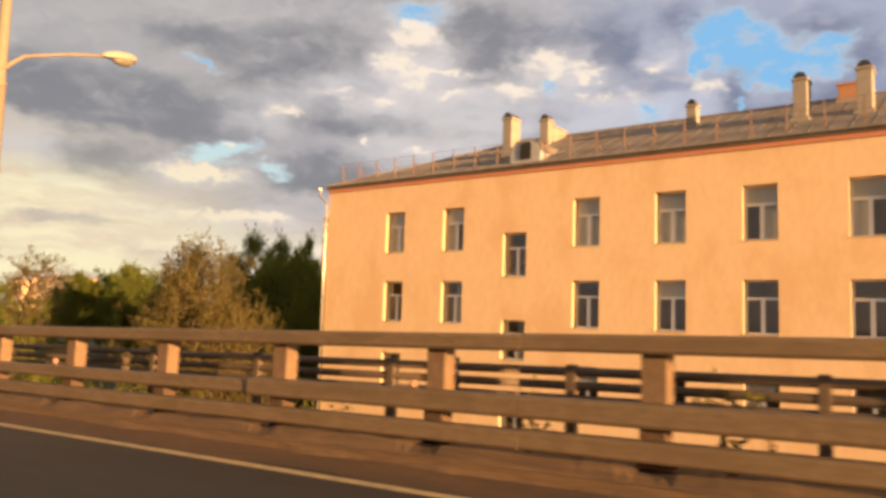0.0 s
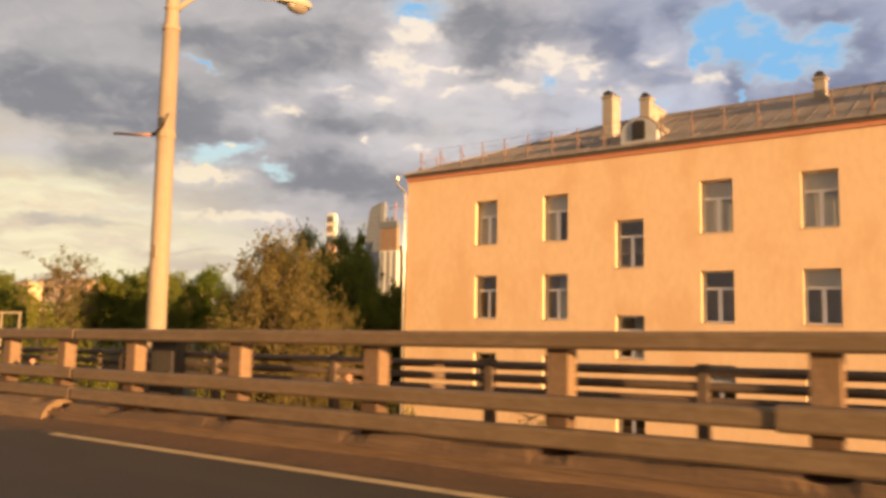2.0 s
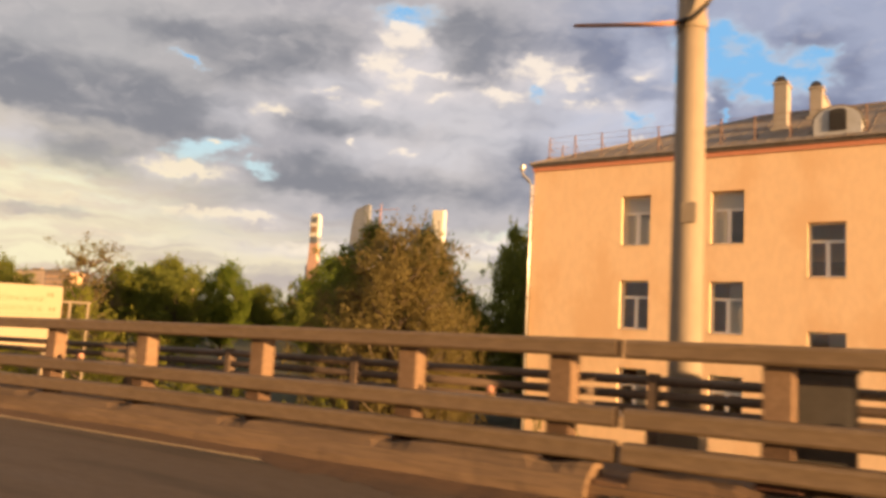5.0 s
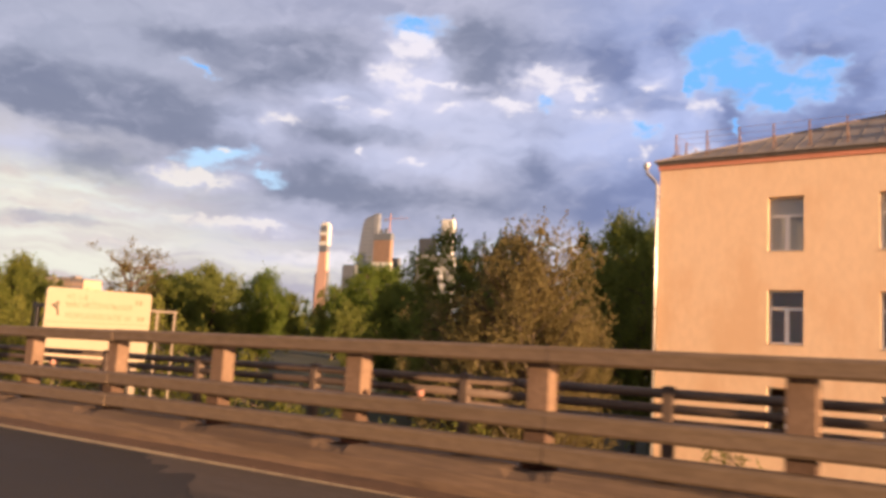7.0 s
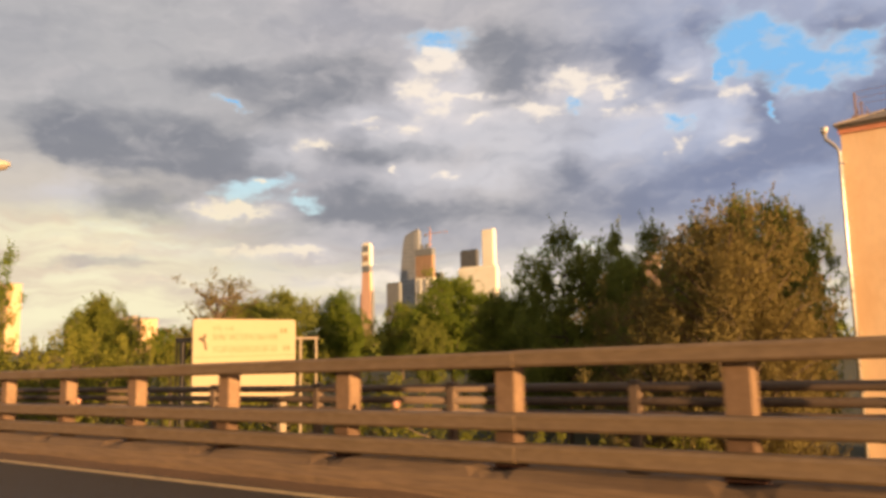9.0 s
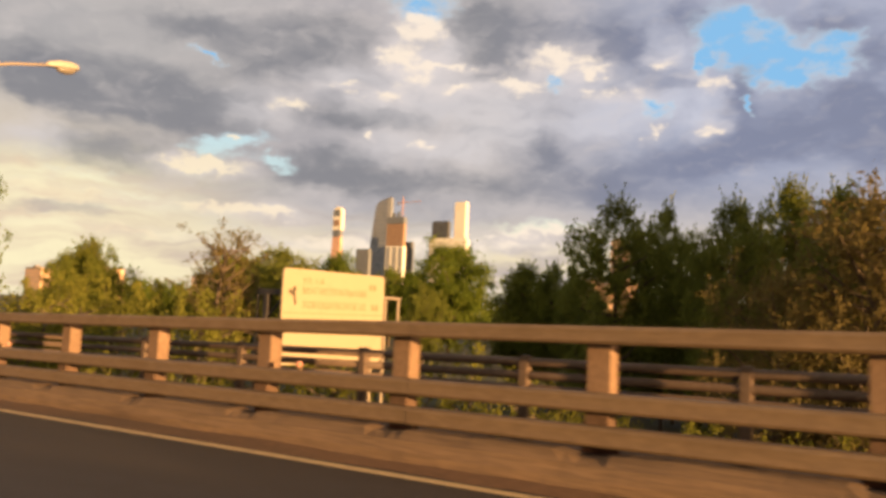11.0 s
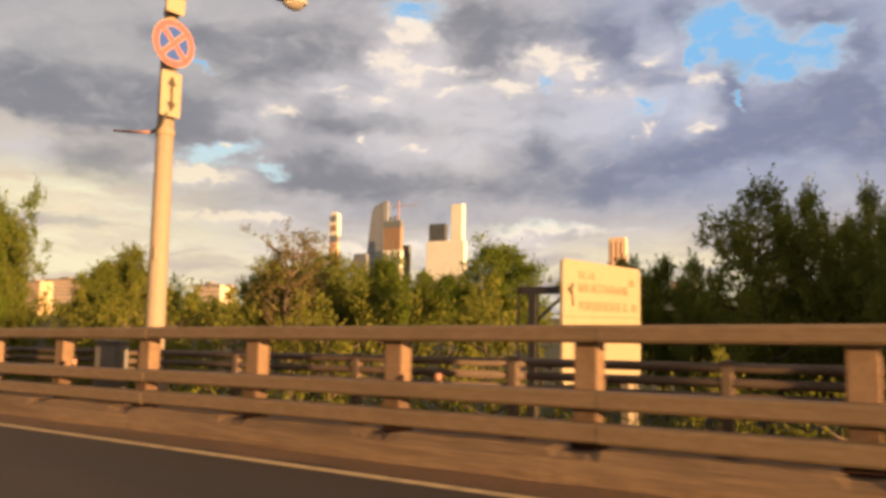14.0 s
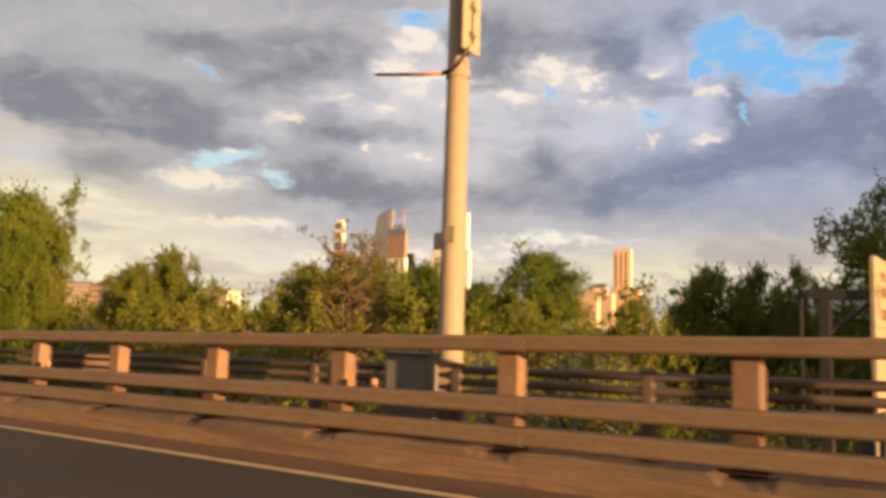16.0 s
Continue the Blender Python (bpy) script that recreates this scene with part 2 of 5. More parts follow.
# ---- materials ----
def material(name, colour, rough=0.7, metal=0.0, vary=0.25, scale=3.0, grain=40.0, bump=0.2, second=None, amount=0.5, per_piece=0.0, stretch=(1, 1, 1)):
    """A weathered surface: a base colour, blotches of a second colour, fine grain and relief, at sizes in metres."""
    m = bpy.data.materials.new(name)
    m.use_nodes = True
    t = Graph(m.node_tree)
    bsdf = m.node_tree.nodes["Principled BSDF"]
    at = t.vmath("MULTIPLY", t.node("ShaderNodeNewGeometry").outputs["Position"], stretch)
    blotch, fine_grain = t.noise(at, scale, 5.0, 0.6), t.noise(at, grain, 3.0, 0.6)
    dark = tuple(c * (1 - vary) for c in colour)
    c = t.mix(t.ramp(fine_grain, 0.3, 0.7), dark, colour)
    if second:
        c = t.mix(t.math("MULTIPLY", t.ramp(blotch, 0.48, 0.66), amount), c, second)
    else:
        c = t.mix(t.math("MULTIPLY", t.ramp(blotch, 0.4, 0.7), 0.6), c, dark)
    if per_piece:
        info = t.node("ShaderNodeObjectInfo").outputs["Random"]
        c = t.mix(t.math("MULTIPLY", info, per_piece), c, tuple(v * 0.55 for v in colour))
    m.node_tree.links.new(c, bsdf.inputs["Base Color"])
    t.put(bsdf.inputs["Roughness"], t.ramp(blotch, 0.3, 0.7, max(0.0, rough - 0.12), min(1.0, rough + 0.1)))
    bsdf.inputs["Metallic"].default_value = metal
    if bump:
        b = t.node("ShaderNodeBump")
        b.inputs["Strength"].default_value, b.inputs["Distance"].default_value = bump, 0.02
        m.node_tree.links.new(t.math("ADD", fine_grain, blotch), b.inputs["Height"])
        m.node_tree.links.new(b.outputs[0], bsdf.inputs["Normal"])
    return m


def leaf_material(name, dark, light):
    m = bpy.data.materials.new(name)
    m.use_nodes = True
    t = Graph(m.node_tree)
    m.node_tree.nodes.clear()
    geo = t.node("ShaderNodeNewGeometry")
    c = t.mix(geo.outputs["Random Per Island"], dark, light)
    c = t.mix(t.ramp(t.noise(geo.outputs["Position"], 0.5, 3.0), 0.35, 0.65), c, dark)
    d, tr, mx = t.node("ShaderNodeBsdfDiffuse"), t.node("ShaderNodeBsdfTranslucent"), t.node("ShaderNodeMixShader")
    for n in (d, tr):
        m.node_tree.links.new(c, n.inputs["Color"])
    mx.inputs[0].default_value = 0.55
    m.node_tree.links.new(d.outputs[0], mx.inputs[1])
    m.node_tree.links.new(tr.outputs[0], mx.inputs[2])
    m.node_tree.links.new(mx.outputs[0], t.node("ShaderNodeOutputMaterial").inputs["Surface"])
    return m


def glass_material(name):
    m = bpy.data.materials.new(name)
    m.use_nodes = True
    b = m.node_tree.nodes["Principled BSDF"]
    b.inputs["Base Color"].default_value = (0.93, 0.93, 0.93, 1)
    b.inputs["Roughness"].default_value = 0.03
    b.inputs["Transmission Weight"].default_value = 1.0
    b.inputs["IOR"].default_value = 1.5
    return m


ASPHALT = material("asphalt", (0.044, 0.034, 0.026), 0.88, vary=0.35, scale=0.35, grain=70, bump=0.3, second=(0.068, 0.053, 0.040), amount=0.5, stretch=(0.35, 1.6, 1))
DUST = material("gutter_dust", (0.124, 0.070, 0.036), 0.95, vary=0.3, scale=1.0, grain=24, bump=0.3, second=(0.074, 0.046, 0.027), amount=0.8, stretch=(0.4, 2, 1))
THINDUST = material("thin_road_dust", (0.115, 0.078, 0.048), 0.95, vary=0.3, scale=1.2, grain=30, bump=0.2, second=(0.052, 0.038, 0.027), amount=0.9, stretch=(0.4, 2, 1))
ROADDUST = material("streaky_road_dust", (0.120, 0.084, 0.053), 0.95, vary=0.25, scale=1.1, grain=26, bump=0.15, second=(0.058, 0.043, 0.031), amount=0.85, stretch=(0.22, 1.5, 1))
KERBPALE = material("pale_worn_concrete", (0.180, 0.118, 0.065), 0.92, vary=0.3, scale=1.6, grain=16, bump=0.5, second=(0.092, 0.058, 0.032), amount=0.9, stretch=(0.16, 1.6, 2.4))
KERB = material("worn_concrete", (0.152, 0.093, 0.048), 0.92, vary=0.3, scale=1.6, grain=16, bump=0.5, second=(0.085, 0.052, 0.030), amount=0.9, stretch=(0.16, 1.6, 2.4))
PAINT = material("worn_road_paint", (0.70, 0.52, 0.26), 0.7, vary=0.25, scale=5, grain=50, bump=0.1, second=(0.26, 0.195, 0.12), amount=0.5)
RAIL = material("dusty_galvanised_steel", (0.188, 0.133, 0.077), 0.62, 0.1, vary=0.22, scale=2.6, grain=14, bump=0.10, second=(0.130, 0.090, 0.050), amount=0.75, per_piece=0.18, stretch=(0.5, 1, 1.6))
# post steel with the shade between the beams put into a darker colour
POSTSHADE = material("beam_shaded_steel", (0.120, 0.072, 0.042), 0.9, vary=0.35, scale=6, grain=25, bump=0.15, second=(0.075, 0.045, 0.027), amount=0.8, per_piece=0.4)
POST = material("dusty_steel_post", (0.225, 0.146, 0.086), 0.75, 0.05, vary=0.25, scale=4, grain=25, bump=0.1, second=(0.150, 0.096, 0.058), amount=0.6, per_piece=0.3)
PIPE = material("grey_painted_pipe", (0.128, 0.090, 0.061), 0.7, vary=0.25, scale=3, grain=30, bump=0.08, second=(0.085, 0.060, 0.042), amount=0.6, per_piece=0.25)
BOXGREY = material("dark_grey_cabinet_paint", (0.066, 0.060, 0.052), 0.8, vary=0.15, scale=2, grain=20, bump=0.04, second=(0.048, 0.042, 0.036), amount=0.5)
BOXPALE = material("grey_cabinet_paint", (0.150, 0.148, 0.140), 0.7, vary=0.12, scale=2, grain=20, bump=0.04, second=(0.115, 0.110, 0.102), amount=0.5)
CONCRETE = material("pole_concrete", (0.27, 0.225, 0.165), 0.85, vary=0.12, scale=1.5, grain=28, bump=0.1, second=(0.21, 0.17, 0.12), amount=0.6, stretch=(1, 1, 0.3))
DARKSTEEL = material("dark_steel", (0.06, 0.055, 0.05), 0.6, 0.4, scale=6, bump=0.05)
RUST = material("rusty_steel", (0.26, 0.125, 0.07), 0.85, 0.1, scale=6, bump=0.1, second=(0.34, 0.18, 0.10))
FOOTRUST = material("dark_rusted_foot", (0.070, 0.028, 0.017), 0.95, vary=0.4, scale=8, grain=30, bump=0.3)
PINKROD = material("pinkish_primer_rod", (0.44, 0.24, 0.15), 0.8, vary=0.2, scale=8, bump=0.05)
PLASTER = material("peach_plaster", (0.82, 0.592, 0.36), 0.92, vary=0.07, scale=0.45, grain=5, bump=0.12, second=(0.71, 0.47, 0.26), amount=0.75, stretch=(1, 1, 0.55))
CORNICE = material("brick_red_cornice", (0.64, 0.27, 0.16), 0.9, vary=0.15, scale=2, grain=12, bump=0.1)
REVEAL = material("cream_reveal_plaster", (0.55, 0.43, 0.265), 0.9, vary=0.06, scale=1, grain=15, bump=0.1)
PVC = material("white_window_plastic", (0.93, 0.92, 0.89), 0.35, vary=0.03, scale=4, bump=0.0)
GLASS = glass_material("window_glass")
ROOM = material("dim_room_wall", (0.50, 0.35, 0.23), 0.9, vary=0.2, scale=0.8, grain=3, bump=0.0)
CURTAIN = material("pale_curtain", (0.83, 0.83, 0.76), 0.9, vary=0.10, scale=2, grain=5, bump=0.2, per_piece=0.35, stretch=(1.5, 1.5, 0.3))
ROOF = material("grey_sheet_roof", (0.235, 0.205, 0.17), 0.7, 0.1, vary=0.2, scale=0.7, grain=6, bump=0.1, second=(0.16, 0.125, 0.095), amount=0.7, stretch=(2, 0.5, 0.5))
CHIMNEY = material("pale_chimney_plaster", (0.33, 0.305, 0.27), 0.9, vary=0.14, scale=2, grain=14, bump=0.15, second=(0.23, 0.19, 0.145))
DORMERGREY = material("pale_grey_dormer_sheet", (0.46, 0.48, 0.50), 0.6, 0.1, vary=0.15, scale=2, grain=10, bump=0.08, second=(0.36, 0.36, 0.36))
ROOFRAIL = material("faded_rusty_railing", (0.27, 0.185, 0.15), 0.85, 0.1, scale=6, bump=0.05, second=(0.34, 0.24, 0.19))
BRICKRED = material("orange_brick_chimney", (0.50, 0.26, 0.15), 0.9, vary=0.2, scale=3, grain=10, bump=0.2)
ZINC = material("zinc_drainpipe", (0.62, 0.60, 0.56), 0.35, 0.7, scale=4, bump=0.03)
SIGNFACE = material("cream_sign_sheet", (0.325, 0.275, 0.185), 0.5, vary=0.05, scale=1.2, bump=0.0, second=(0.285, 0.235, 0.155))
SIGNINK = material("faded_sign_ink", (0.225, 0.172, 0.095), 0.6, vary=0.1, scale=3, bump=0.0)
ARROWINK = material("black_sign_ink", (0.06, 0.05, 0.035), 0.5, vary=0.1, scale=3, bump=0.0)
SIGNRED = material("red_sign_sheet", (0.64, 0.10, 0.115), 0.4, vary=0.05, scale=5, bump=0.0)
SIGNBLUE = material("blue_sign_sheet", (0.030, 0.085, 0.34), 0.4, vary=0.05, scale=5, bump=0.0)
LAMPGREY = material("pale_lamp_housing", (0.42, 0.40, 0.34), 0.5, 0.1, scale=5, bump=0.03)
LAMPGLASS = material("frosted_lamp_bowl", (0.20, 0.18, 0.15), 0.25, vary=0.1, scale=6, bump=0.0)
GRASS = material("rough_grass", (0.055, 0.062, 0.022), 0.95, vary=0.45, scale=0.25, grain=6, bump=0.5, second=(0.10, 0.085, 0.045), amount=0.7)
BARK = material("bark", (0.12, 0.09, 0.06), 0.95, vary=0.4, scale=3, grain=12, bump=0.6, stretch=(1, 1, 0.25))
LEAF_GREEN = leaf_material("green_leaves", (0.140, 0.168, 0.034), (0.225, 0.240, 0.046))
LEAF_ROUND = leaf_material("sunlit_green_leaves", (0.110, 0.155, 0.026), (0.220, 0.265, 0.044))
LEAF_DARK = leaf_material("dark_leaves", (0.170, 0.198, 0.046), (0.245, 0.270, 0.060))
LEAF_DUSTY = leaf_material("dusty_olive_leaves", (0.172, 0.144, 0.056), (0.238, 0.194, 0.076))
LEAF_FRESH = leaf_material("fresh_leaves", (0.170, 0.180, 0.034), (0.255, 0.250, 0.046))
TOWERWHITE = material("pale_tower_cladding", (0.74, 0.73, 0.64), 0.5, vary=0.05, scale=0.02, grain=0.06, bump=0.0, second=(0.64, 0.62, 0.53))
TOWERGREY = material("grey_tower_glass", (0.235, 0.26, 0.285), 0.35, 0.2, vary=0.12, scale=0.02, grain=0.05, bump=0.0)
TOWERPALEGREY = material("pale_grey_tower_glass", (0.31, 0.325, 0.335), 0.4, 0.1, vary=0.1, scale=0.02, grain=0.05, bump=0.0)
TOWERRED = material("copper_tower_glass", (0.60, 0.38, 0.27), 0.4, vary=0.1, scale=0.02, grain=0.05, bump=0.0)
TOWERBROWN = material("brown_raw_concrete", (0.33, 0.225, 0.155), 0.8, vary=0.2, scale=0.03, grain=0.08, bump=0.0)
TOWERDARK = material("dark_tower_glass", (0.075, 0.082, 0.088), 0.35, vary=0.15, scale=0.03, grain=0.06, bump=0.0)
TOWERBLUE = material("slate_tower_glass", (0.16, 0.18, 0.20), 0.4, vary=0.15, scale=0.03, grain=0.06, bump=0.0)
HOUSEPALE = material("pale_panel_house", (0.68, 0.52, 0.38), 0.8, vary=0.1, scale=0.05, grain=0.3, bump=0.0)
HOUSEORANGE = material("warm_brick_house", (0.58, 0.39, 0.245), 0.8, vary=0.12, scale=0.05, grain=0.3, bump=0.0)


# ---- building blocks ----
def box(bm, x0, x1, y0, y1, z0, z1):
    v = [bm.verts.new((x, y, z)) for x in (x0, x1) for y in (y0, y1) for z in (z0, z1)]
    for f in ((0, 1, 3, 2), (4, 6, 7, 5), (0, 4, 5, 1), (2, 3, 7, 6), (0, 2, 6, 4), (1, 5, 7, 3)):
        bm.faces.new([v[i] for i in f])
    return bm


def boxes(*some, bevel=0.0):
    bm = bmesh.new()
    for b in some:
        box(bm, *b)
    if bevel:
        bmesh.ops.bevel(bm, geom=list(bm.edges), offset=bevel, segments=2, affect="EDGES", profile=0.6)
    return bm


def tube(bm, path, radii, sides=8):
    """A tapered tube along points, closed at both ends."""
    path = [Vector(p) for p in path]
    rings = []
    for i, p in enumerate(path):
        way_on = (path[min(i + 1, len(path) - 1)] - path[max(i - 1, 0)]).normalized()
        a = way_on.orthogonal().normalized() if abs(way_on.z) > 0.9 else way_on.cross(Vector((0, 0, 1))).normalized()
        b = way_on.cross(a)
        r = radii[i] if isinstance(radii, (list, tuple)) else radii
        rings.append([bm.verts.new(p + r * (math.cos(k * math.tau / sides) * a + math.sin(k * math.tau / sides) * b)) for k in range(sides)])
    for one, two in zip(rings, rings[1:]):
        for k in range(sides):
            bm.faces.new((one[k], one[(k + 1) % sides], two[(k + 1) % sides], two[k]))
    bm.faces.new(rings[0][::-1])
    bm.faces.new(rings[-1])
    return bm


def mesh_of(bm, name, mat, smooth=False):
    bmesh.ops.recalc_face_normals(bm, faces=list(bm.faces))
    me = bpy.data.meshes.new(name)
    bm.to_mesh(me)
    bm.free()
    me.materials.append(mat)
    if smooth:
        for p in me.polygons:
            p.use_smooth = True
    return me


def part(name, bm, mat, parent, label="", smooth=False):
    """One mesh object under a thing or under a part, in the parent's own coordinates."""
    ob = new(name, bm if isinstance(bm, bpy.types.Mesh) else mesh_of(bm, name, mat, smooth))
    ob.parent = parent
    return tagged(ob, label)


def thing(name, label, category, at=None, group="", kind=""):
    """An empty at the base of a thing, that its parts hang under."""
    ob = new(name)
    ob.matrix_basis = at if at is not None else Matrix()
    return tagged(ob, label, category, group, kind)


def whole(name, bm, mat, label, category, at=None, group="", kind="", smooth=False):
    """A thing or a piece of the setting in one mesh."""
    ob = new(name, bm if isinstance(bm, bpy.types.Mesh) else mesh_of(bm, name, mat, smooth))
    ob.matrix_basis = at if at is not None else Matrix()
    return tagged(ob, label, category, group, kind)


SLOPE, DECK = 0.02516, 0.5153     # the flyover drops towards -x


def deck(x):
    return SLOPE * x + DECK


LEFT_LIFT = 0.045               # the rail stands a little higher beyond the expansion joint


def lift(x):
    return float(np.interp(x, (-20.0, -8.0), (LEFT_LIFT, 0.0)))


def sweep(bm, profile, stations, closed=True, rough=None, raised=False):
    """Draws a profile of (y, z above the deck) along x; rough(x, i) gives an offset for each point."""
    rings = []
    for x in stations:
        ring = []
        for i, (y, z) in enumerate(profile):
            dy, dz = rough(x, i) if rough else (0, 0)
            ring.append(bm.verts.new((x, y + dy, deck(x) + z + dz + (lift(x) if raised else 0.0))))
        rings.append(ring)
    n = len(profile)
    for one, two in zip(rings, rings[1:]):
        for k in range(n if closed else n - 1):
            bm.faces.new((one[k], one[(k + 1) % n], two[(k + 1) % n], two[k]))
    if closed:
        bm.faces.new(rings[0][::-1])
        bm.faces.new(rings[-1])
    return bm


def steps(a, b, gap):
    n = max(1, round(abs(b - a) / gap))
    return [a + (b - a) * i / n for i in range(n + 1)]


# ---- ground and flyover ----
GROUND = -5.4
bm = bmesh.new()
rng = random.Random(4)
xs = [-4200, -1500, -600, -300] + list(range(-200, 101, 10)) + [200, 500, 1500, 4200]
ys = [-4200, -1000, -200, -60] + list(range(-20, 161, 10)) + [250, 500, 1200, 4200]
grid = [[bm.verts.new((x, y, GROUND + (rng.uniform(-0.25, 0.25) if abs(x) < 250 and abs(y) < 200 else 0))) for y in ys] for x in xs]
for i in range(len(xs) - 1):
    for j in range(len(ys) - 1):
        bm.faces.new((grid[i][j], grid[i + 1][j], grid[i + 1][j + 1], grid[i][j + 1]))
whole("ground", bm, GRASS, "rough green and brown grassland below the flyover", "ground", kind="structure", smooth=True)

JOINT = -13.95
X0, X1 = -150.0, 70.0
road = whole("road", sweep(bmesh.new(), [(-11.0, -0.02), (5.3, 0.0), (5.3, -0.5), (-11.0, -0.5)], steps(X0, X1, 5)), ASPHALT,
             "dark worn asphalt carriageway of the flyover", "road", kind="structure")
part("deck_slab", sweep(bmesh.new(), [(-11.3, -0.51), (7.35, -0.51), (7.35, -1.1), (6.0, -1.7), (-10.0, -1.7), (-11.3, -1.1)], steps(X0, X1, 10)), KERB, road, "grey concrete flyover deck")
whole("walkway", sweep(bmesh.new(), [(5.3, -0.5), (7.35, -0.5), (7.35, 0.16), (5.3, 0.16)], steps(X0, X1, 5)), KERB,
      "narrow dusty concrete service walkway behind the kerb", "walkway", kind="structure")


def line_y(x):
    """The edge line swings out beyond the joint and back."""
    return float(np.interp(x, (-60, -38, -24, -21, -16, -13), (4.86, 4.86, 5.02, 5.08, 5.08, 4.80)))


def strip(bm, a, b, half, lift):
    pts = steps(a, b, 1.0)
    pairs = [(bm.verts.new((x, line_y(x) - half, deck(x) + lift)), bm.verts.new((x, line_y(x) + half, deck(x) + lift))) for x in pts]
    for (p, q), (r, s) in zip(pairs, pairs[1:]):
        bm.faces.new((p, q, s, r))


bm = bmesh.new()
strip(bm, 60, -13.05, 0.065, 0.005)
whole("edge_line", bm, PAINT, "cream painted edge line on the asphalt", "road marking", kind="structure")
bm = bmesh.new()
strip(bm, -16.9, -140, 0.06, 0.005)
whole("edge_line", bm, PAINT, "cream painted edge line on the asphalt", "road marking", kind="structure")
# dust and grit swept up along the kerb
bm = bmesh.new()
pts = steps(60, -8, 0.4) + steps(-8.05, -22, 0.07) + steps(-22.3, -140, 0.4)
rng = random.Random(7)
rows = []
for x in pts:
    edge = min(5.08, line_y(x) + 0.10 + rng.uniform(-0.03, 0.07)) - 0.38 * max(0.0, 1 - ((x + 15.6) / 1.7) ** 2) * (0.8 + 0.5 * noise.noise(Vector((x * 2.1, 3.3, 0))) + 0.4 * noise.noise(Vector((x * 9.0, 1.3, 0))))
    rows.append([bm.verts.new((x, y, deck(x) + z)) for y, z in ((edge, 0.003), (5.13, 0.030 + 0.012 * noise.noise(Vector((x * 1.7, 0.4, 0)))), (5.30, 0.085 + 0.02 * noise.noise(Vector((x * 1.1, 7.4, 0)))))])
for one, two in zip(rows, rows[1:]):
    for k in (0, 1):
        bm.faces.new((one[k], one[k + 1], two[k + 1], two[k]))
whole("gutter_dust", bm, DUST, "brown dust and grit along the kerb", "dust", kind="stuff", smooth=True)


POSTS = [-0.93 - 1.99 * k for k in range(-14, 7)] + [-14.51] + [-16.04 - 1.977 * k for k in range(0, 9)] + [-33.73 - 1.988 * k for k in range(0, 40)]

bm = bmesh.new()
rows = []
for x in steps(-11.2, JOINT + 0.02, 0.06):
    reach = 0.55 * max(0.0, 1 - (JOINT - x) / -2.8) * (0.75 + 0.6 * noise.noise(Vector((x * 1.3, 5.3, 0))) + 0.5 * noise.noise(Vector((x * 5.0, 2.3, 0))))
    rows.append([bm.verts.new((x, y, deck(x) + 0.0015)) for y in (5.16 - max(0.05, reach), 5.17)])
for one, two in zip(rows, rows[1:]):
    bm.faces.new((one[0], one[1], two[1], two[0]))
whole("road_dust", bm, THINDUST, "thin brown dust spread over the asphalt near the joint", "dust", kind="stuff")
# beyond the joint the carriageway is grey with dust, which the wheels thin out further on
bm = bmesh.new()
rows = []
for x in steps(JOINT - 0.02, -24.5, 0.10):
    far = (JOINT - x) / 10.5
    reach = 4.2 * max(0.0, 1 - far) ** 0.8 + 0.35 * noise.noise(Vector((x * 0.9, 5.3, 0))) + 0.25 * noise.noise(Vector((x * 4.0, 2.3, 0)))
    rows.append([bm.verts.new((x, y, deck(x) + 0.0018 - 0.02 * (5.3 - y) / 16.3)) for y in (5.16 - max(0.06, reach), 5.17)])
for one, two in zip(rows, rows[1:]):
    bm.faces.new((one[0], one[1], two[1], two[0]))
whole("dusty_apron", bm, ROADDUST, "streaky brown dust over worn asphalt beyond the joint", "dust", kind="stuff")


def kerb_rough(seed, filled=False, even=1.0):
    def rough(x, i):
        p = Vector((x * 1.3, i * 0.7, seed))
        q = Vector((x * 5.0, i * 3.1, seed + 9))
        k = (0.0, 0.5, 1.0, 1.0, 0.4, 0.0)[i]
        rise = 0.0
        if i in (3, 4):
            rise = (0.045 if filled else 0.02) - 0.035 * max(0.0, 1 - (min(abs(x - q_) for q_ in POSTS) / 0.22) ** 2)
        return even * (0.03 * noise.noise(p) + 0.012 * noise.noise(q)) * (1 if i < 4 else 0), even * k * (0.03 * noise.noise(p + Vector((3, 1, 2))) + 0.014 * noise.noise(q)) + rise
    return rough


KERB_PROFILE = [(5.25, -0.02), (5.28, 0.09), (5.34, 0.165), (5.46, 0.205), (5.62, 0.20), (5.62, -0.02)]
kerb = thing("kerb", "chipped dusty concrete kerb at the foot of the guard rail", "kerb", kind="structure")
edges = [62.0]
while edges[-1] > JOINT + 3.2:
    edges.append(edges[-1] - 3.0)
edges[-1] = JOINT + 0.12
for n, (a, b) in enumerate(zip(edges, edges[1:])):
    part("kerb_stone", sweep(bmesh.new(), KERB_PROFILE, steps(a, b + 0.002, 0.10), rough=kerb_rough(1.5, True)), KERB, kerb, smooth=False)
left = [(y - 0.05 if i < 4 else y, z + (0.035, 0.05, 0.065, 0.065)[i - 1] if i in (1, 2, 3, 4) else z) for i, (y, z) in enumerate(KERB_PROFILE)]
edges = [JOINT - 0.16] + [JOINT - 3.0 * k for k in range(1, 40)]
for n, (a, b) in enumerate(zip(edges, edges[1:])):
    part("kerb_stone", sweep(bmesh.new(), left, steps(a, b + 0.002, 0.12), rough=kerb_rough(4.5, False, 0.5)), KERBPALE, kerb, smooth=False)

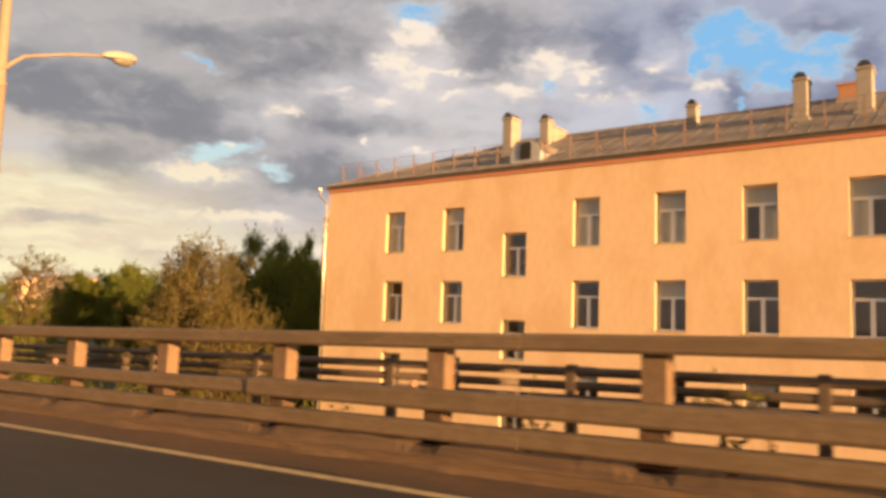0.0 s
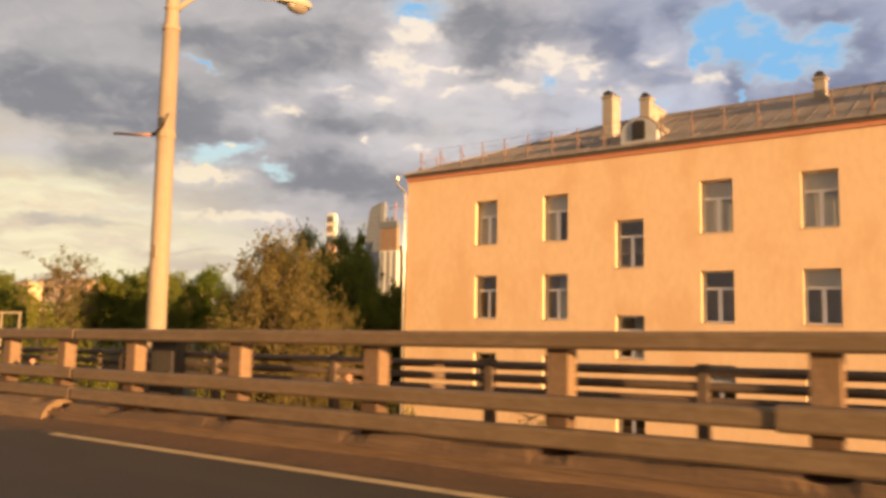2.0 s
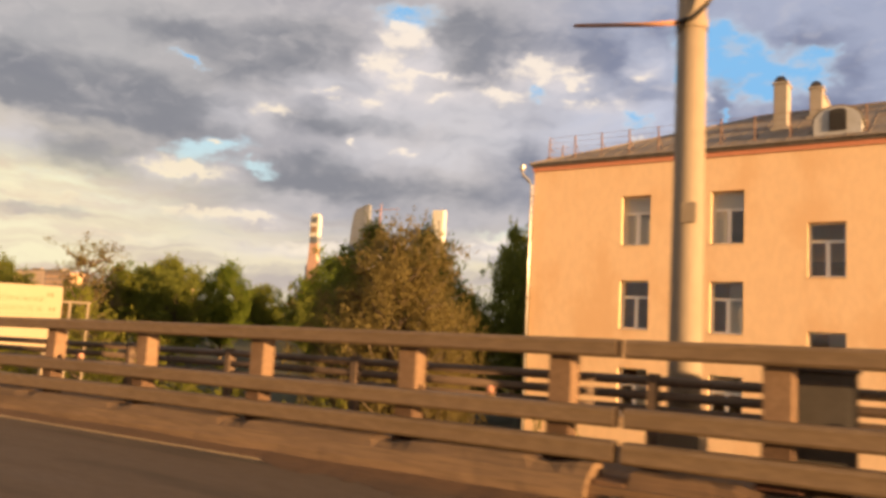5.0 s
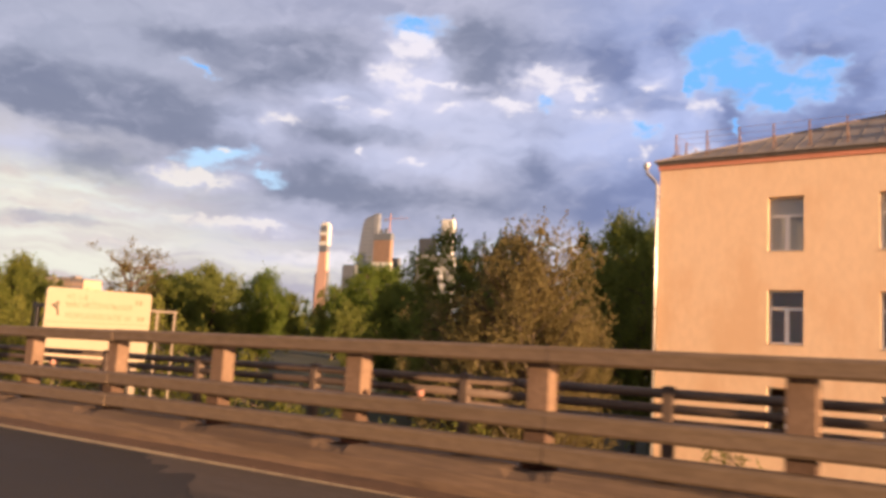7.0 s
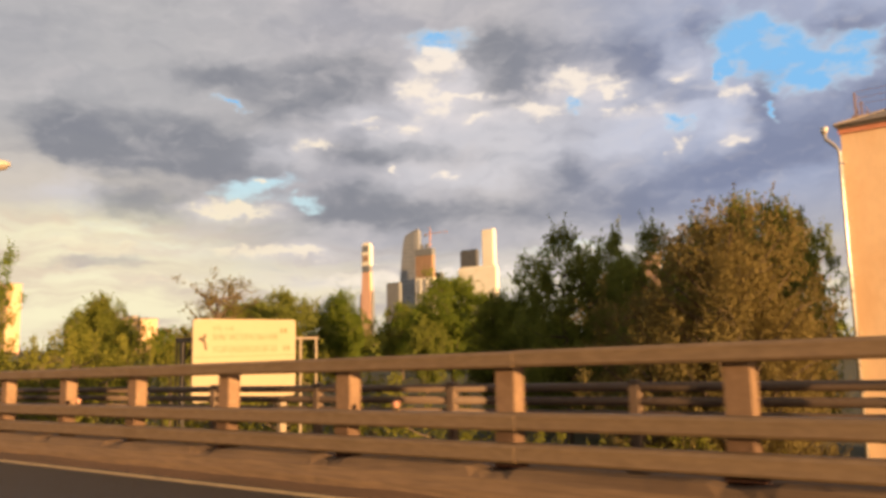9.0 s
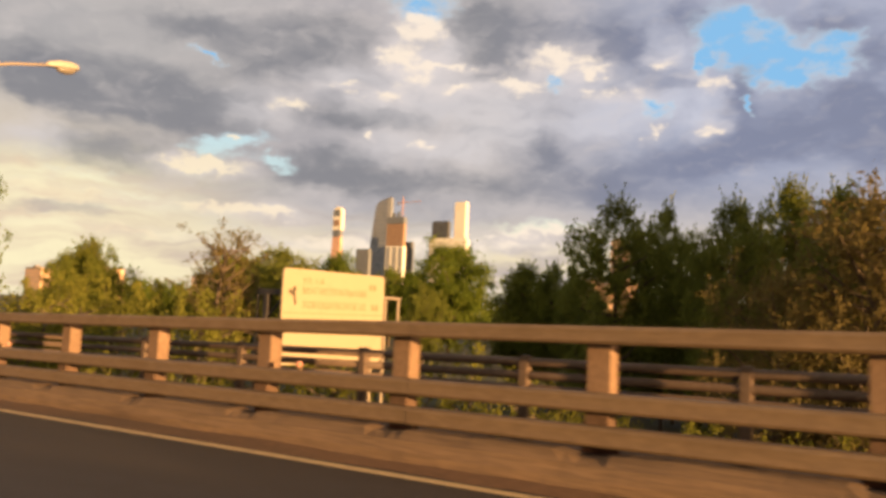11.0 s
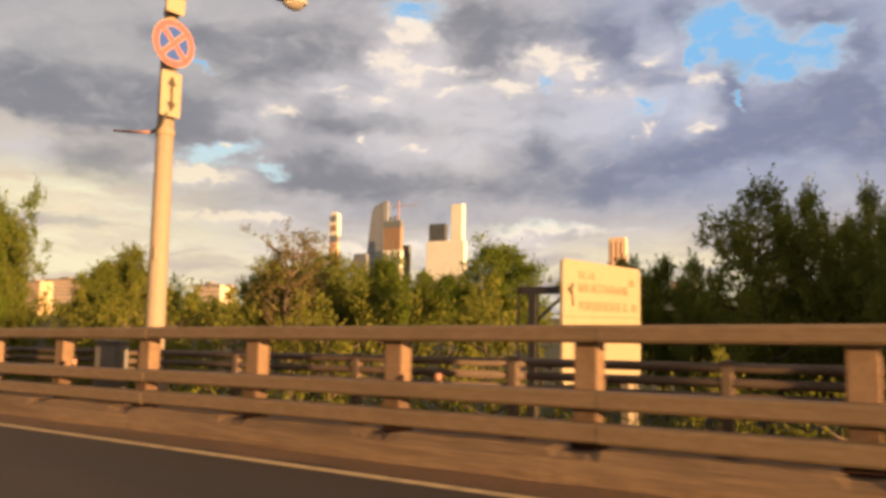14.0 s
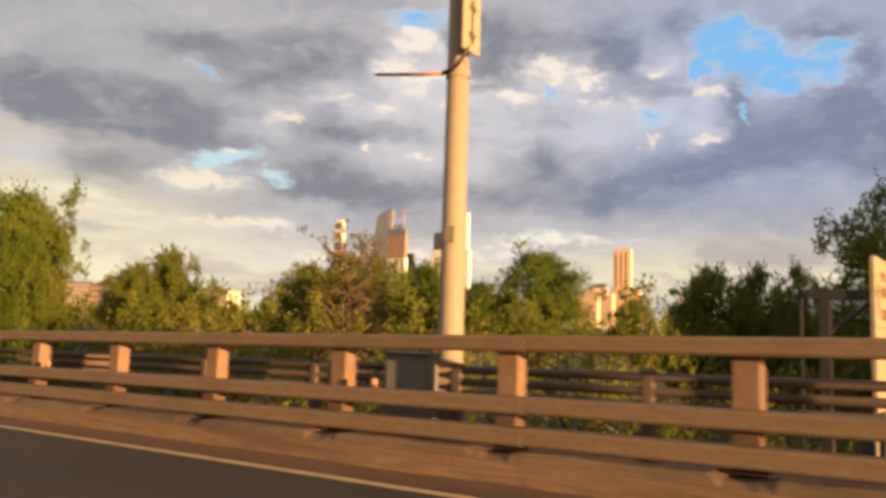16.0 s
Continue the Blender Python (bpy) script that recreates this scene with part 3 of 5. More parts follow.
# expansion joint: steel edge bars across the carriageway and a bent cover plate at the kerb
joint = thing("expansion_joint", "rusty steel expansion joint across the carriageway", "expansion joint", kind="structure")
for off in (-0.10, 0.10):
    bm = bmesh.new()
    ring = [(JOINT + off - 0.03, 0.001), (JOINT + off + 0.03, 0.001), (JOINT + off + 0.03, -0.2), (JOINT + off - 0.03, -0.2)]
    v = [[bm.verts.new((x, y, deck(x) + z)) for x, z in ring] for y in (-10.9, 5.15)]
    for k in range(4):
        bm.faces.new((v[0][k], v[0][(k + 1) % 4], v[1][(k + 1) % 4], v[1][k]))
    bm.faces.new(v[0][::-1])
    bm.faces.new(v[1])
    part("edge_bar", bm, ASPHALT, joint)
for dx, dy, high, turn in ((0.05, 5.24, 0.10, 14), (-0.07, 5.30, 0.14, -10)):
    bm = boxes((-0.025, 0.025, -0.006, 0.006, -0.02, high), bevel=0.003)
    bmesh.ops.rotate(bm, cent=(0, 0, 0), matrix=Matrix.Rotation(radians(turn), 3, "Y") @ Matrix.Rotation(radians(-25), 3, "X"), verts=bm.verts)
    bmesh.ops.translate(bm, vec=(JOINT + dx, dy, deck(JOINT) + 0.02), verts=bm.verts)
    part("cover_plate", bm, DARKSTEEL, joint, "bent dark cover plate")
# block added in the gap so less of the sunlit kerb end shows
part("joint_filler", boxes((JOINT - 0.15, JOINT + 0.11, 5.34, 5.60, deck(JOINT) - 0.02, deck(JOINT) + 0.19), bevel=0.02), DUST, joint, "filler block added to cover most of the sunlit kerb end")

# ---- guard rail ----


def beam_profile(y, z0, z1, deep, lip):
    """A rolled hollow beam with rounded shoulders and a shallow groove along its face."""
    h = z1 - z0
    return [(y, z0 + lip), (y + 0.012, z0 + lip * 0.3), (y + lip, z0), (y + deep, z0), (y + deep, z1), (y + lip, z1),
            (y + 0.012, z1 - lip * 0.3), (y, z1 - lip), (y + 0.002, z0 + h * 0.62), (y + 0.002, z0 + h * 0.38)]


rail = thing("guard_rail", "dusty galvanised steel guard rail with three beams on box posts", "guard rail")
cuts = [70.0]
while cuts[-1] > JOINT + 6.5:
    cuts.append(cuts[-1] - 6.0)
cuts[-1] = JOINT + 0.02
cuts_left = [JOINT - 0.04] + [JOINT - 5.9 * k for k in range(1, 22)]
SPLICE = -4.95                   # right of it the middle beam is a deeper section that overlaps the thinner one
for name, y, z0, z1, deep in (("top_beam", 5.51, 1.07, 1.215, 0.15), ("middle_beam", 5.50, 0.54, 0.69, 0.13), ("lower_beam", 5.49, 0.275, 0.435, 0.13)):
    for k, run in enumerate((cuts, cuts_left)):
        if name == "middle_beam" and k == 0:
            run = [c for c in cuts if c > SPLICE + 1] + [SPLICE - 0.25] + [c for c in cuts if c < SPLICE - 1]
        for n, (a, b) in enumerate(zip(run, run[1:])):
            shift = 0.0025 * ((n * 7 + k) % 3 - 1)
            deeper = name == "middle_beam" and b > SPLICE - 1
            profile = beam_profile(y - 0.022, z0 - 0.012, z1 + 0.022, deep, 0.032) if deeper else beam_profile(y + shift, z0 + shift, z1 + shift, deep, 0.028)
            part(name, sweep(bmesh.new(), profile, steps(a, b + 0.003, 2), raised=True), RAIL, rail)
post_mesh = mesh_of(boxes((-0.098, 0.098, 0.0, 0.012, 0.602, 1.075), (-0.098, 0.098, 0.0125, 0.15, 0.602, 1.075), (-0.105, 0.105, 0.1505, 0.163, 0.602, 1.075), bevel=0.004), "rail_post", POST)
# spacer blocks and post stubs carry the beams' shade in their colour
block_mesh = mesh_of(boxes((-0.10, 0.10, -0.022, -0.002, 0.33, 0.62), bevel=0.006), "spacer_block", POSTSHADE)
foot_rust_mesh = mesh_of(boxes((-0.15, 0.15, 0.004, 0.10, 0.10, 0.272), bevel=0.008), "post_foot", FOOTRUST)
stub_mesh = mesh_of(boxes((-0.098, 0.098, 0.0, 0.15, 0.302, 0.600), bevel=0.004), "post_stub", POSTSHADE)
for x in POSTS:
    st = part("post_stub", stub_mesh, POSTSHADE, rail, "lower part of the post, coloured darker for the shade of the beams")
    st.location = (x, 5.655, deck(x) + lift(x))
    f = part("post_foot", foot_rust_mesh, FOOTRUST, rail, "dark rusted foot")
    f.location = (x, 5.69, deck(x) + lift(x))
    p = part("rail_post", post_mesh, POST, rail)
    p.location = (x, 5.655, deck(x) + lift(x))
    q = part("spacer_block", block_mesh, POSTSHADE, rail)
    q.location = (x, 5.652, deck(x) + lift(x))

# red reflectors on the middle beam
REFLECT = material("red_reflector_plastic", (0.38, 0.19, 0.13), 0.5, vary=0.1, scale=8, bump=0.0)
reflector = thing("reflector", "small red reflector on the middle beam of the guard rail", "reflector", pose(-9.1, 5.565, deck(-9.1) + lift(-9.1) + 0.69), group="reflectors on the guard rail")
part("bracket", boxes((-0.035, 0.035, -0.012, 0.012, 0.0, 0.03), bevel=0.003), RAIL, reflector)
bm = bmesh.new()
tube(bm, [(-0.015, 0, 0.06), (0.015, 0, 0.06)], [0.034, 0.034], 14)
part("lens", bm, REFLECT, reflector, "round red lens")
for k in range(-5, 13):
    if k:
        x = -9.1 - 6.0 * k
        copy_thing(reflector, pose(x, 5.565, deck(x) + lift(x) + 0.69))

# ---- service railing behind it ----
railing = thing("service_railing", "grey steel service railing with three pipes on square posts", "railing")
THIN = [0.16 - 2.01 * k for k in range(-20, 8)] + [-17.12 - 1.96 * k for k in range(0, 50)]
thin_mesh = mesh_of(boxes((-0.045, 0.045, -0.045, 0.045, 0.15, 0.94), bevel=0.006), "railing_post", PIPE)
foot_mesh = mesh_of(boxes((-0.09, 0.09, -0.07, 0.07, 0.155, 0.175), bevel=0.003), "foot_plate", PIPE)
for x in THIN:
    p = part("railing_post", thin_mesh, PIPE, railing)
    p.location = (x, 6.24, deck(x) + lift(x) * 0.6)
    q = part("foot_plate", foot_mesh, PIPE, p)
for name, z, r in (("top_pipe", 0.88, 0.042), ("middle_pipe", 0.757, 0.04), ("lower_pipe", 0.645, 0.032)):
    ends = [70 - 6.03 * k for k in range(0, 37)]
    for n, (a, b) in enumerate(zip(ends, ends[1:])):
        part(name, tube(bmesh.new(), [(x, 6.24, deck(x) + lift(x) * 0.6 + z) for x in steps(a, b, 2)], r, 10), PIPE, railing, smooth=True)


# ---- street lamps ----
def street_lamp(x, y, arm_z, bracket_z, lamp_at, label, stay=1.0):
    base = deck(x)
    t = thing("street_lamp", label, "street lamp", pose(x, y, base), group="lamps along the flyover")
    bm = bmesh.new()
    tube(bm, [(0, 0, 0.14), (0, 0, 1.1), (0, 0, 5.78)], [0.148, 0.142, 0.120], 20)
    part("pole", bm, CONCRETE, t, "tall tapered concrete pole", smooth=True)
    bm = bmesh.new()
    tube(bm, [(0, 0, 5.7), (0, 0, 5.86), (0, 0, 9.5)], [0.124, 0.100, 0.084], 18)
    part("upper_pole", bm, CONCRETE, t, smooth=True)
    bm = bmesh.new()
    tube(bm, [(0, 0, 5.72), (0, 0, 5.78)], 0.130, 18)
    part("collar", bm, CONCRETE, t)
    part("collar", tube(bmesh.new(), [(0, 0, 6.05), (0, 0, 6.10)], 0.112, 18), CONCRETE, t)
    part("base_flange", boxes((-0.24, 0.24, -0.24, 0.24, 0.155, 0.20), (-0.17, 0.17, -0.17, 0.17, 0.2, 0.5), bevel=0.02), CONCRETE, t)
    # inspection plate
    part("inspection_plate", boxes((-0.03, 0.11, -0.150, -0.12, 2.27, 2.45), bevel=0.006), CONCRETE, t)
    lx, ly, lz = lamp_at[0] - x, lamp_at[1] - y, lamp_at[2] - base
    part("arm", tube(bmesh.new(), [(0, 0.03, lz - 0.82), (lx * 0.08, 0.16, lz - 0.66), (lx * 0.2, 0.38, lz - 0.45), (lx * 0.55, ly * 0.55, lz - 0.18), (lx, ly - 0.2, lz)],
                     [0.05, 0.042, 0.034, 0.03, 0.03], 10), CONCRETE, t, "thin curved arm", smooth=True)
    head = part("lamp_head", lamp_housing(), LAMPGREY, t, "pale lamp housing", smooth=True)
    head.matrix_basis = pose(lx, ly, lz, 8, 0, 0)
    bowl = part("bowl", lamp_bowl(), LAMPGLASS, head, "frosted lamp bowl", smooth=True)
    # pennant rod and its curved stay
    bz = bracket_z - base
    part("bracket", tube(bmesh.new(), [(-0.08, -0.17, bz - 0.02), (-0.4, -0.17, bz + 0.02), (-1.08, -0.17, bz + 0.13)], [0.025, 0.023, 0.02], 8), PINKROD, t, "thin pinkish rusty bracket rod", smooth=True)
    part("stay", tube(bmesh.new(), [(-0.10, -0.17, bz - 0.02), (0.05 * stay, -0.185, bz), (0.17 * stay, -0.18, bz + 0.10 * stay), (0.27 * stay, -0.17, bz + 0.26 * stay)], [0.026, 0.026, 0.024, 0.02], 8), DARKSTEEL, t, smooth=True)
    bm = bmesh.new()
    tube(bm, [(0, 0, bz - 0.05), (0, 0, bz + 0.04)], 0.142, 18)
    part("clamp", bm, CONCRETE, t)
    return t


def lamp_housing():
    bm = bmesh.new()
    tube(bm, [(0, -0.32, 0.02), (0, -0.22, 0.03), (0, 0.0, 0.05), (0, 0.28, 0.05), (0, 0.42, 0.03), (0, 0.47, 0.0)], [0.04, 0.09, 0.125, 0.13, 0.10, 0.03], 16)
    for v in bm.verts:
        v.co.z = max(v.co.z, -0.005)
    return bm


def lamp_bowl():
    bm = bmesh.new()
    bmesh.ops.create_uvsphere(bm, u_segments=18, v_segments=10, radius=1.0)
    for v in bm.verts:
        v.co = Vector((v.co.x * 0.115, 0.16 + v.co.y * 0.25, -0.006 + min(v.co.z, 0) * 0.13))
    return bm


street_lamp(-13.75, 6.62, 6.05, 4.28, (-13.42, 8.72, 7.02), "tall concrete street lamp pole with a curved arm over the verge")
signed_lamp = street_lamp(-44.97, 6.71, 5.75, 3.60, (-44.67, 8.82, 6.41), "tall concrete street lamp pole carrying a no stopping sign", 0.9)
part("stay_bar", tube(bmesh.new(), [(-0.2, 0.05, 0.15), (-0.42, 0.05, 0.75), (-0.36, 0.05, 1.15), (-0.12, 0.05, 1.5)], 0.03, 8), CONCRETE, signed_lamp, smooth=True)


# ---- signs on the second pole ----
def disc(bm, r, x, thick, sides=40, inner=0.0):
    """A disc or ring that faces +x."""
    rim = lambda rr, xx: [bm.verts.new((xx, rr * math.cos(k * math.tau / sides), rr * math.sin(k * math.tau / sides))) for k in range(sides)]
    a, b = rim(r, x), rim(r, x - thick)
    if inner:
        c, d = rim(inner, x), rim(inner, x - thick)
    for k in range(sides):
        j = (k + 1) % sides
        bm.faces.new((a[k], a[j], b[j], b[k]))
        if inner:
            bm.faces.new((a[k], a[j], c[j], c[k]))
            bm.faces.new((b[k], b[j], d[j], d[k]))
            bm.faces.new((c[k], c[j], d[j], d[k]))
    if not inner:
        bm.faces.new(a)
        bm.faces.new(b[::-1])
    return bm


def turned_bar(turn, wide, front):
    bm = boxes((0.001, front, -wide, wide, -0.27, 0.27))
    bmesh.ops.rotate(bm, cent=(0, 0, 0), matrix=Matrix.Rotation(radians(turn), 3, "X"), verts=bm.verts)
    return bm


no_stopping = thing("no_stopping_sign", "round blue no stopping sign with a red rim and cross", "road sign", pose(-44.74, 6.62, 4.925))
part("plate", disc(bmesh.new(), 0.345, 0.0, 0.03), SIGNBLUE, no_stopping, "blue round plate")
part("rim", disc(bmesh.new(), 0.352, 0.006, 0.012, inner=0.275), SIGNRED, no_stopping, "red rim")
part("border", disc(bmesh.new(), 0.366, 0.004, 0.010, inner=0.3525), SIGNFACE, no_stopping, "thin pale border")
part("border", disc(bmesh.new(), 0.2745, 0.004, 0.008, inner=0.258), SIGNFACE, no_stopping, "thin pale border")
for turn in (45, -45):
    part("border", turned_bar(turn, 0.045, 0.0035 if turn > 0 else 0.005), SIGNFACE, no_stopping, "thin pale border")
for turn in (45, -45):
    bm = boxes((0.003, 0.0095 if turn > 0 else 0.011, -0.03, 0.03, -0.29, 0.29))
    bmesh.ops.rotate(bm, cent=(0, 0, 0), matrix=Matrix.Rotation(radians(turn), 3, "X"), verts=bm.verts)
    part("cross_bar", bm, SIGNRED, no_stopping, "red diagonal bar")
part("strap", boxes((-0.06, -0.03, -0.1, 0.1, -0.2, -0.16), (-0.06, -0.03, -0.1, 0.1, 0.16, 0.2)), DARKSTEEL, no_stopping)

arrow_plate = thing("arrow_plate", "cream plate with a black double arrow under the round sign", "road sign", pose(-44.74, 6.62, 4.14))
part("plate", boxes((-0.03, 0.0, -0.175, 0.175, -0.345, 0.345), bevel=0.012), SIGNFACE, arrow_plate)
bm = boxes((0.0, 0.006, -0.024, 0.024, -0.15, 0.15))
for s in (1, -1):
    v = [bm.verts.new((x, y, s * z)) for x in (0.0, 0.006) for y, z in ((-0.085, 0.13), (0.085, 0.13), (0.0, 0.285))]
    bm.faces.new(v[3:])
    bm.faces.new(v[:3])
    for k in range(3):
        bm.faces.new((v[k], v[(k + 1) % 3], v[3 + (k + 1) % 3], v[3 + k]))
part("double_arrow", bm, ARROWINK, arrow_plate, "black double-headed arrow")

small_plate = thing("small_plate", "small blank cream plate above the round sign", "plate", pose(-44.74, 6.63, 5.53))
part("plate", boxes((-0.03, 0.0, -0.16, 0.16, -0.13, 0.13), bevel=0.01), SIGNFACE, small_plate)
part("strap", boxes((-0.08, -0.028, -0.1, 0.1, -0.02, 0.02)), DARKSTEEL, small_plate)


# ---- cabinets ----
def cabinet(x, y, wide, label, paint):
    t = thing("cabinet", label, "cabinet", pose(x, y, deck(x) + 0.155), group="cabinets on the flyover")
    part("body", boxes((-wide / 2, wide / 2, -0.08, 0.08, 0.06, 0.89), bevel=0.012), paint, t)
    part("lid", boxes((-wide / 2 - 0.02, wide / 2 + 0.02, -0.10, 0.10, 0.892, 0.92), bevel=0.008), paint, t)
    part("plinth", boxes((-wide / 2 + 0.03, wide / 2 - 0.03, -0.06, 0.06, 0.0, 0.058)), KERB, t)
    d = part("door", boxes((-wide / 2 + 0.04, wide / 2 - 0.04, -0.092, -0.082, 0.12, 0.84), bevel=0.004), paint, t)
    part("handle", boxes((wide / 2 - 0.1, wide / 2 - 0.075, -0.112, -0.093, 0.42, 0.54), bevel=0.004), DARKSTEEL, d)
    return t


cabinet(-12.66, 6.06, 0.52, "dark grey steel cabinet behind the guard rail", BOXGREY)
cabinet(-45.02, 6.06, 0.58, "grey steel cabinet beside the lamp pole", BOXPALE)

# ---- road direction sign ----
SX, SY0, SY1, SZ0, SZ1 = -41.16, 13.12, 16.87, -0.42, 2.035
sign = thing("direction_sign", "large cream road direction sign with dark lettering on a steel frame", "road sign", pose(SX, (SY0 + SY1) / 2, GROUND, 0, 0, -4.2))
half, zb, zt = (SY1 - SY0) / 2, SZ0 - GROUND, SZ1 - GROUND


def rounded_plate(bm, x0, x1, hy, z0, z1, r, n=6):
    pts = []
    for cy, cz, a0 in ((hy - r, z1 - r, 0), (-hy + r, z1 - r, 90), (-hy + r, z0 + r, 180), (hy - r, z0 + r, 270)):
        pts += [(cy + r * math.cos(radians(a0 + 90 * k / n)), cz + r * math.sin(radians(a0 + 90 * k / n))) for k in range(n + 1)]
    a, b = [bm.verts.new((x1, y, z)) for y, z in pts], [bm.verts.new((x0, y, z)) for y, z in pts]
    bm.faces.new(a)
    bm.faces.new(b[::-1])
    for k in range(len(pts)):
        bm.faces.new((a[k], a[(k + 1) % len(pts)], b[(k + 1) % len(pts)], b[k]))
    return bm


panel = part("panel", rounded_plate(bmesh.new(), -0.06, 0.0, half, zb, zt, 0.12), SIGNFACE, sign)
part("panel_seam", boxes((0.0, 0.004, -half + 0.06, half - 0.05, zt - 1.15, zt - 1.13)), SIGNINK, panel)


def lettering(text, size, y, z, parent):
    """Flat raised letters that read along +y on a face towards +x."""
    c = bpy.data.curves.new("letters", "FONT")
    c.body, c.size, c.extrude = text, size, 0.003
    tmp = bpy.data.objects.new("letters", c)
    me = bpy.data.meshes.new_from_object(tmp)
    bpy.data.objects.remove(tmp)
    me.transform(Matrix.Translation((0.006, y, z)) @ Matrix(((0, 0, 1, 0), (1, 0, 0, 0), (0, 1, 0, 0), (0, 0, 0, 1))))
    me.materials.clear()
    me.materials.append(SIGNINK)
    ob = new("lettering", me)
    ob.parent = parent
    return ob


lettering("УЛ. 1-Я", 0.22, -half + 0.64, zt - 0.37, panel)
lettering("МАГИСТРАЛЬНАЯ", 0.262, -half + 0.64, zt - 0.64, panel)
lettering("ХОРОШЕВСКОЕ Ш.", 0.262, -half + 0.64, zt - 1.01, panel)
for y, z in ((half - 0.62, zt - 0.44), (half - 0.50, zt - 1.01)):
    part("distance_mark", boxes((0.0, 0.008, y, y + 0.09, z, z + 0.17), (0.0, 0.008, y + 0.15, y + 0.26, z, z + 0.17)), SIGNINK, panel)
bm = bmesh.new()
for y, z, w, h, turn in ((-half + 0.40, zt - 0.78, 0.07, 0.30, 12), (-half + 0.30, zt - 0.62, 0.22, 0.10, -30), (-half + 0.38, zt - 0.52, 0.10, 0.12, 20)):
    b = boxes((0.0, 0.007, -w / 2, w / 2, -h / 2, h / 2))
    bmesh.ops.rotate(b, cent=(0, 0, 0), matrix=Matrix.Rotation(radians(turn), 3, "X"), verts=b.verts)
    bmesh.ops.translate(b, vec=(0, y, z), verts=b.verts)
    tmp = bpy.data.meshes.new("tmp")
    b.to_mesh(tmp)
    bm.from_mesh(tmp)
    b.free()
part("turn_arrow", bm, ARROWINK, panel, "dark turn arrow")
bm = bmesh.new()
for y, z, w, h, turn in ((half - 0.22, zb + 0.86, 0.06, 0.30, 15), (half - 0.16, zb + 1.0, 0.14, 0.08, 30)):
    b = boxes((0.0, 0.007, -w / 2, w / 2, -h / 2, h / 2))
    bmesh.ops.rotate(b, cent=(0, 0, 0), matrix=Matrix.Rotation(radians(turn), 3, "X"), verts=b.verts)
    bmesh.ops.translate(b, vec=(0, y, z), verts=b.verts)
    tmp = bpy.data.meshes.new("tmp")
    b.to_mesh(tmp)
    bm.from_mesh(tmp)
    b.free()
part("turn_arrow", bm, ARROWINK, panel, "dark turn arrow")
for y in (half - 0.42,):
    part("front_post", boxes((-0.26, -0.062, y - 0.12, y + 0.12, 0, zt - 0.25), bevel=0.01), CONCRETE, sign)


def on_sign(x, y):
    """Plan coordinates of the place to the sign's own."""
    v = sign.matrix_basis.inverted() @ Vector((x, y, 0))
    return v.x, v.y


top = 1.43 - GROUND
(ax, ay), (bx, by), (cx, cy) = on_sign(-41.22, 17.05), on_sign(-41.42, 17.45), on_sign(-41.66, 18.4)
part("side_bar", tube(bmesh.new(), [(ax, ay - 0.3, top), (cx, cy + 0.08, top)], 0.045, 8), CONCRETE, sign, "thin pale cross bar")
for px_, py_ in ((bx, by), (cx, cy)):
    part("side_post", tube(bmesh.new(), [(px_, py_, 0), (px_, py_, top + 0.03)], 0.045, 8), CONCRETE, sign, "thin pale post")
(ax, ay), (bx, by) = on_sign(-41.32, 13.25), on_sign(-42.36, 13.3)
part("tie_beam", boxes((bx + 0.06, ax, ay - 0.07, ay + 0.07, top - 0.09, top + 0.06), bevel=0.01), DARKSTEEL, sign)
part("rear_post", tube(bmesh.new(), [(bx, by, 0), (bx, by, top + 0.08)], 0.034, 8), DARKSTEEL, sign, "thin dark post")
part("inner_post", boxes((bx + 0.26, bx + 0.44, by - 0.06, by + 0.06, 0, top - 0.092), bevel=0.01), DARKSTEEL, sign)
part("brace", tube(bmesh.new(), [(bx + 0.35, by, top - 0.7), (ax, ay, top - 0.1)], 0.035, 8), DARKSTEEL, sign)
# ---- apartment house ----
# local axes: s along the facade, w inwards from it, z up; its origin is the facade's line below the first window's corner
FACADE = pose(-22.33, 29.01, 0.0, 0, 0, -2.674)
S0, S1, DEPTH, EAVE = -3.80, 36.6, 12.4, 8.50
house = thing("apartment_house", "peach plastered four-storey house with a grey hipped sheet roof", "house", FACADE)
COLUMNS = [(0.29, "flat"), (3.86, "flat"), (7.22, "stair"), (10.66, "flat"), (14.19, "flat"), (17.46, "flat"), (20.9, "flat"), (24.3, "flat"), (27.8, "stair"), (31.3, "flat")]
WIDE = 1.22
FLAT_ROWS = [(4.94, 6.96), (1.55, 3.50), (-1.95, 0.0), (-4.66, -3.40)]
STAIR_ROWS = [(3.70, 5.65), (0.05, 1.78), (-3.35, -1.35)]
THICK = 0.58
openings = [(s, s + WIDE, z0, z1) for s, kind in COLUMNS for z0, z1 in (FLAT_ROWS if kind == "flat" else STAIR_ROWS)]


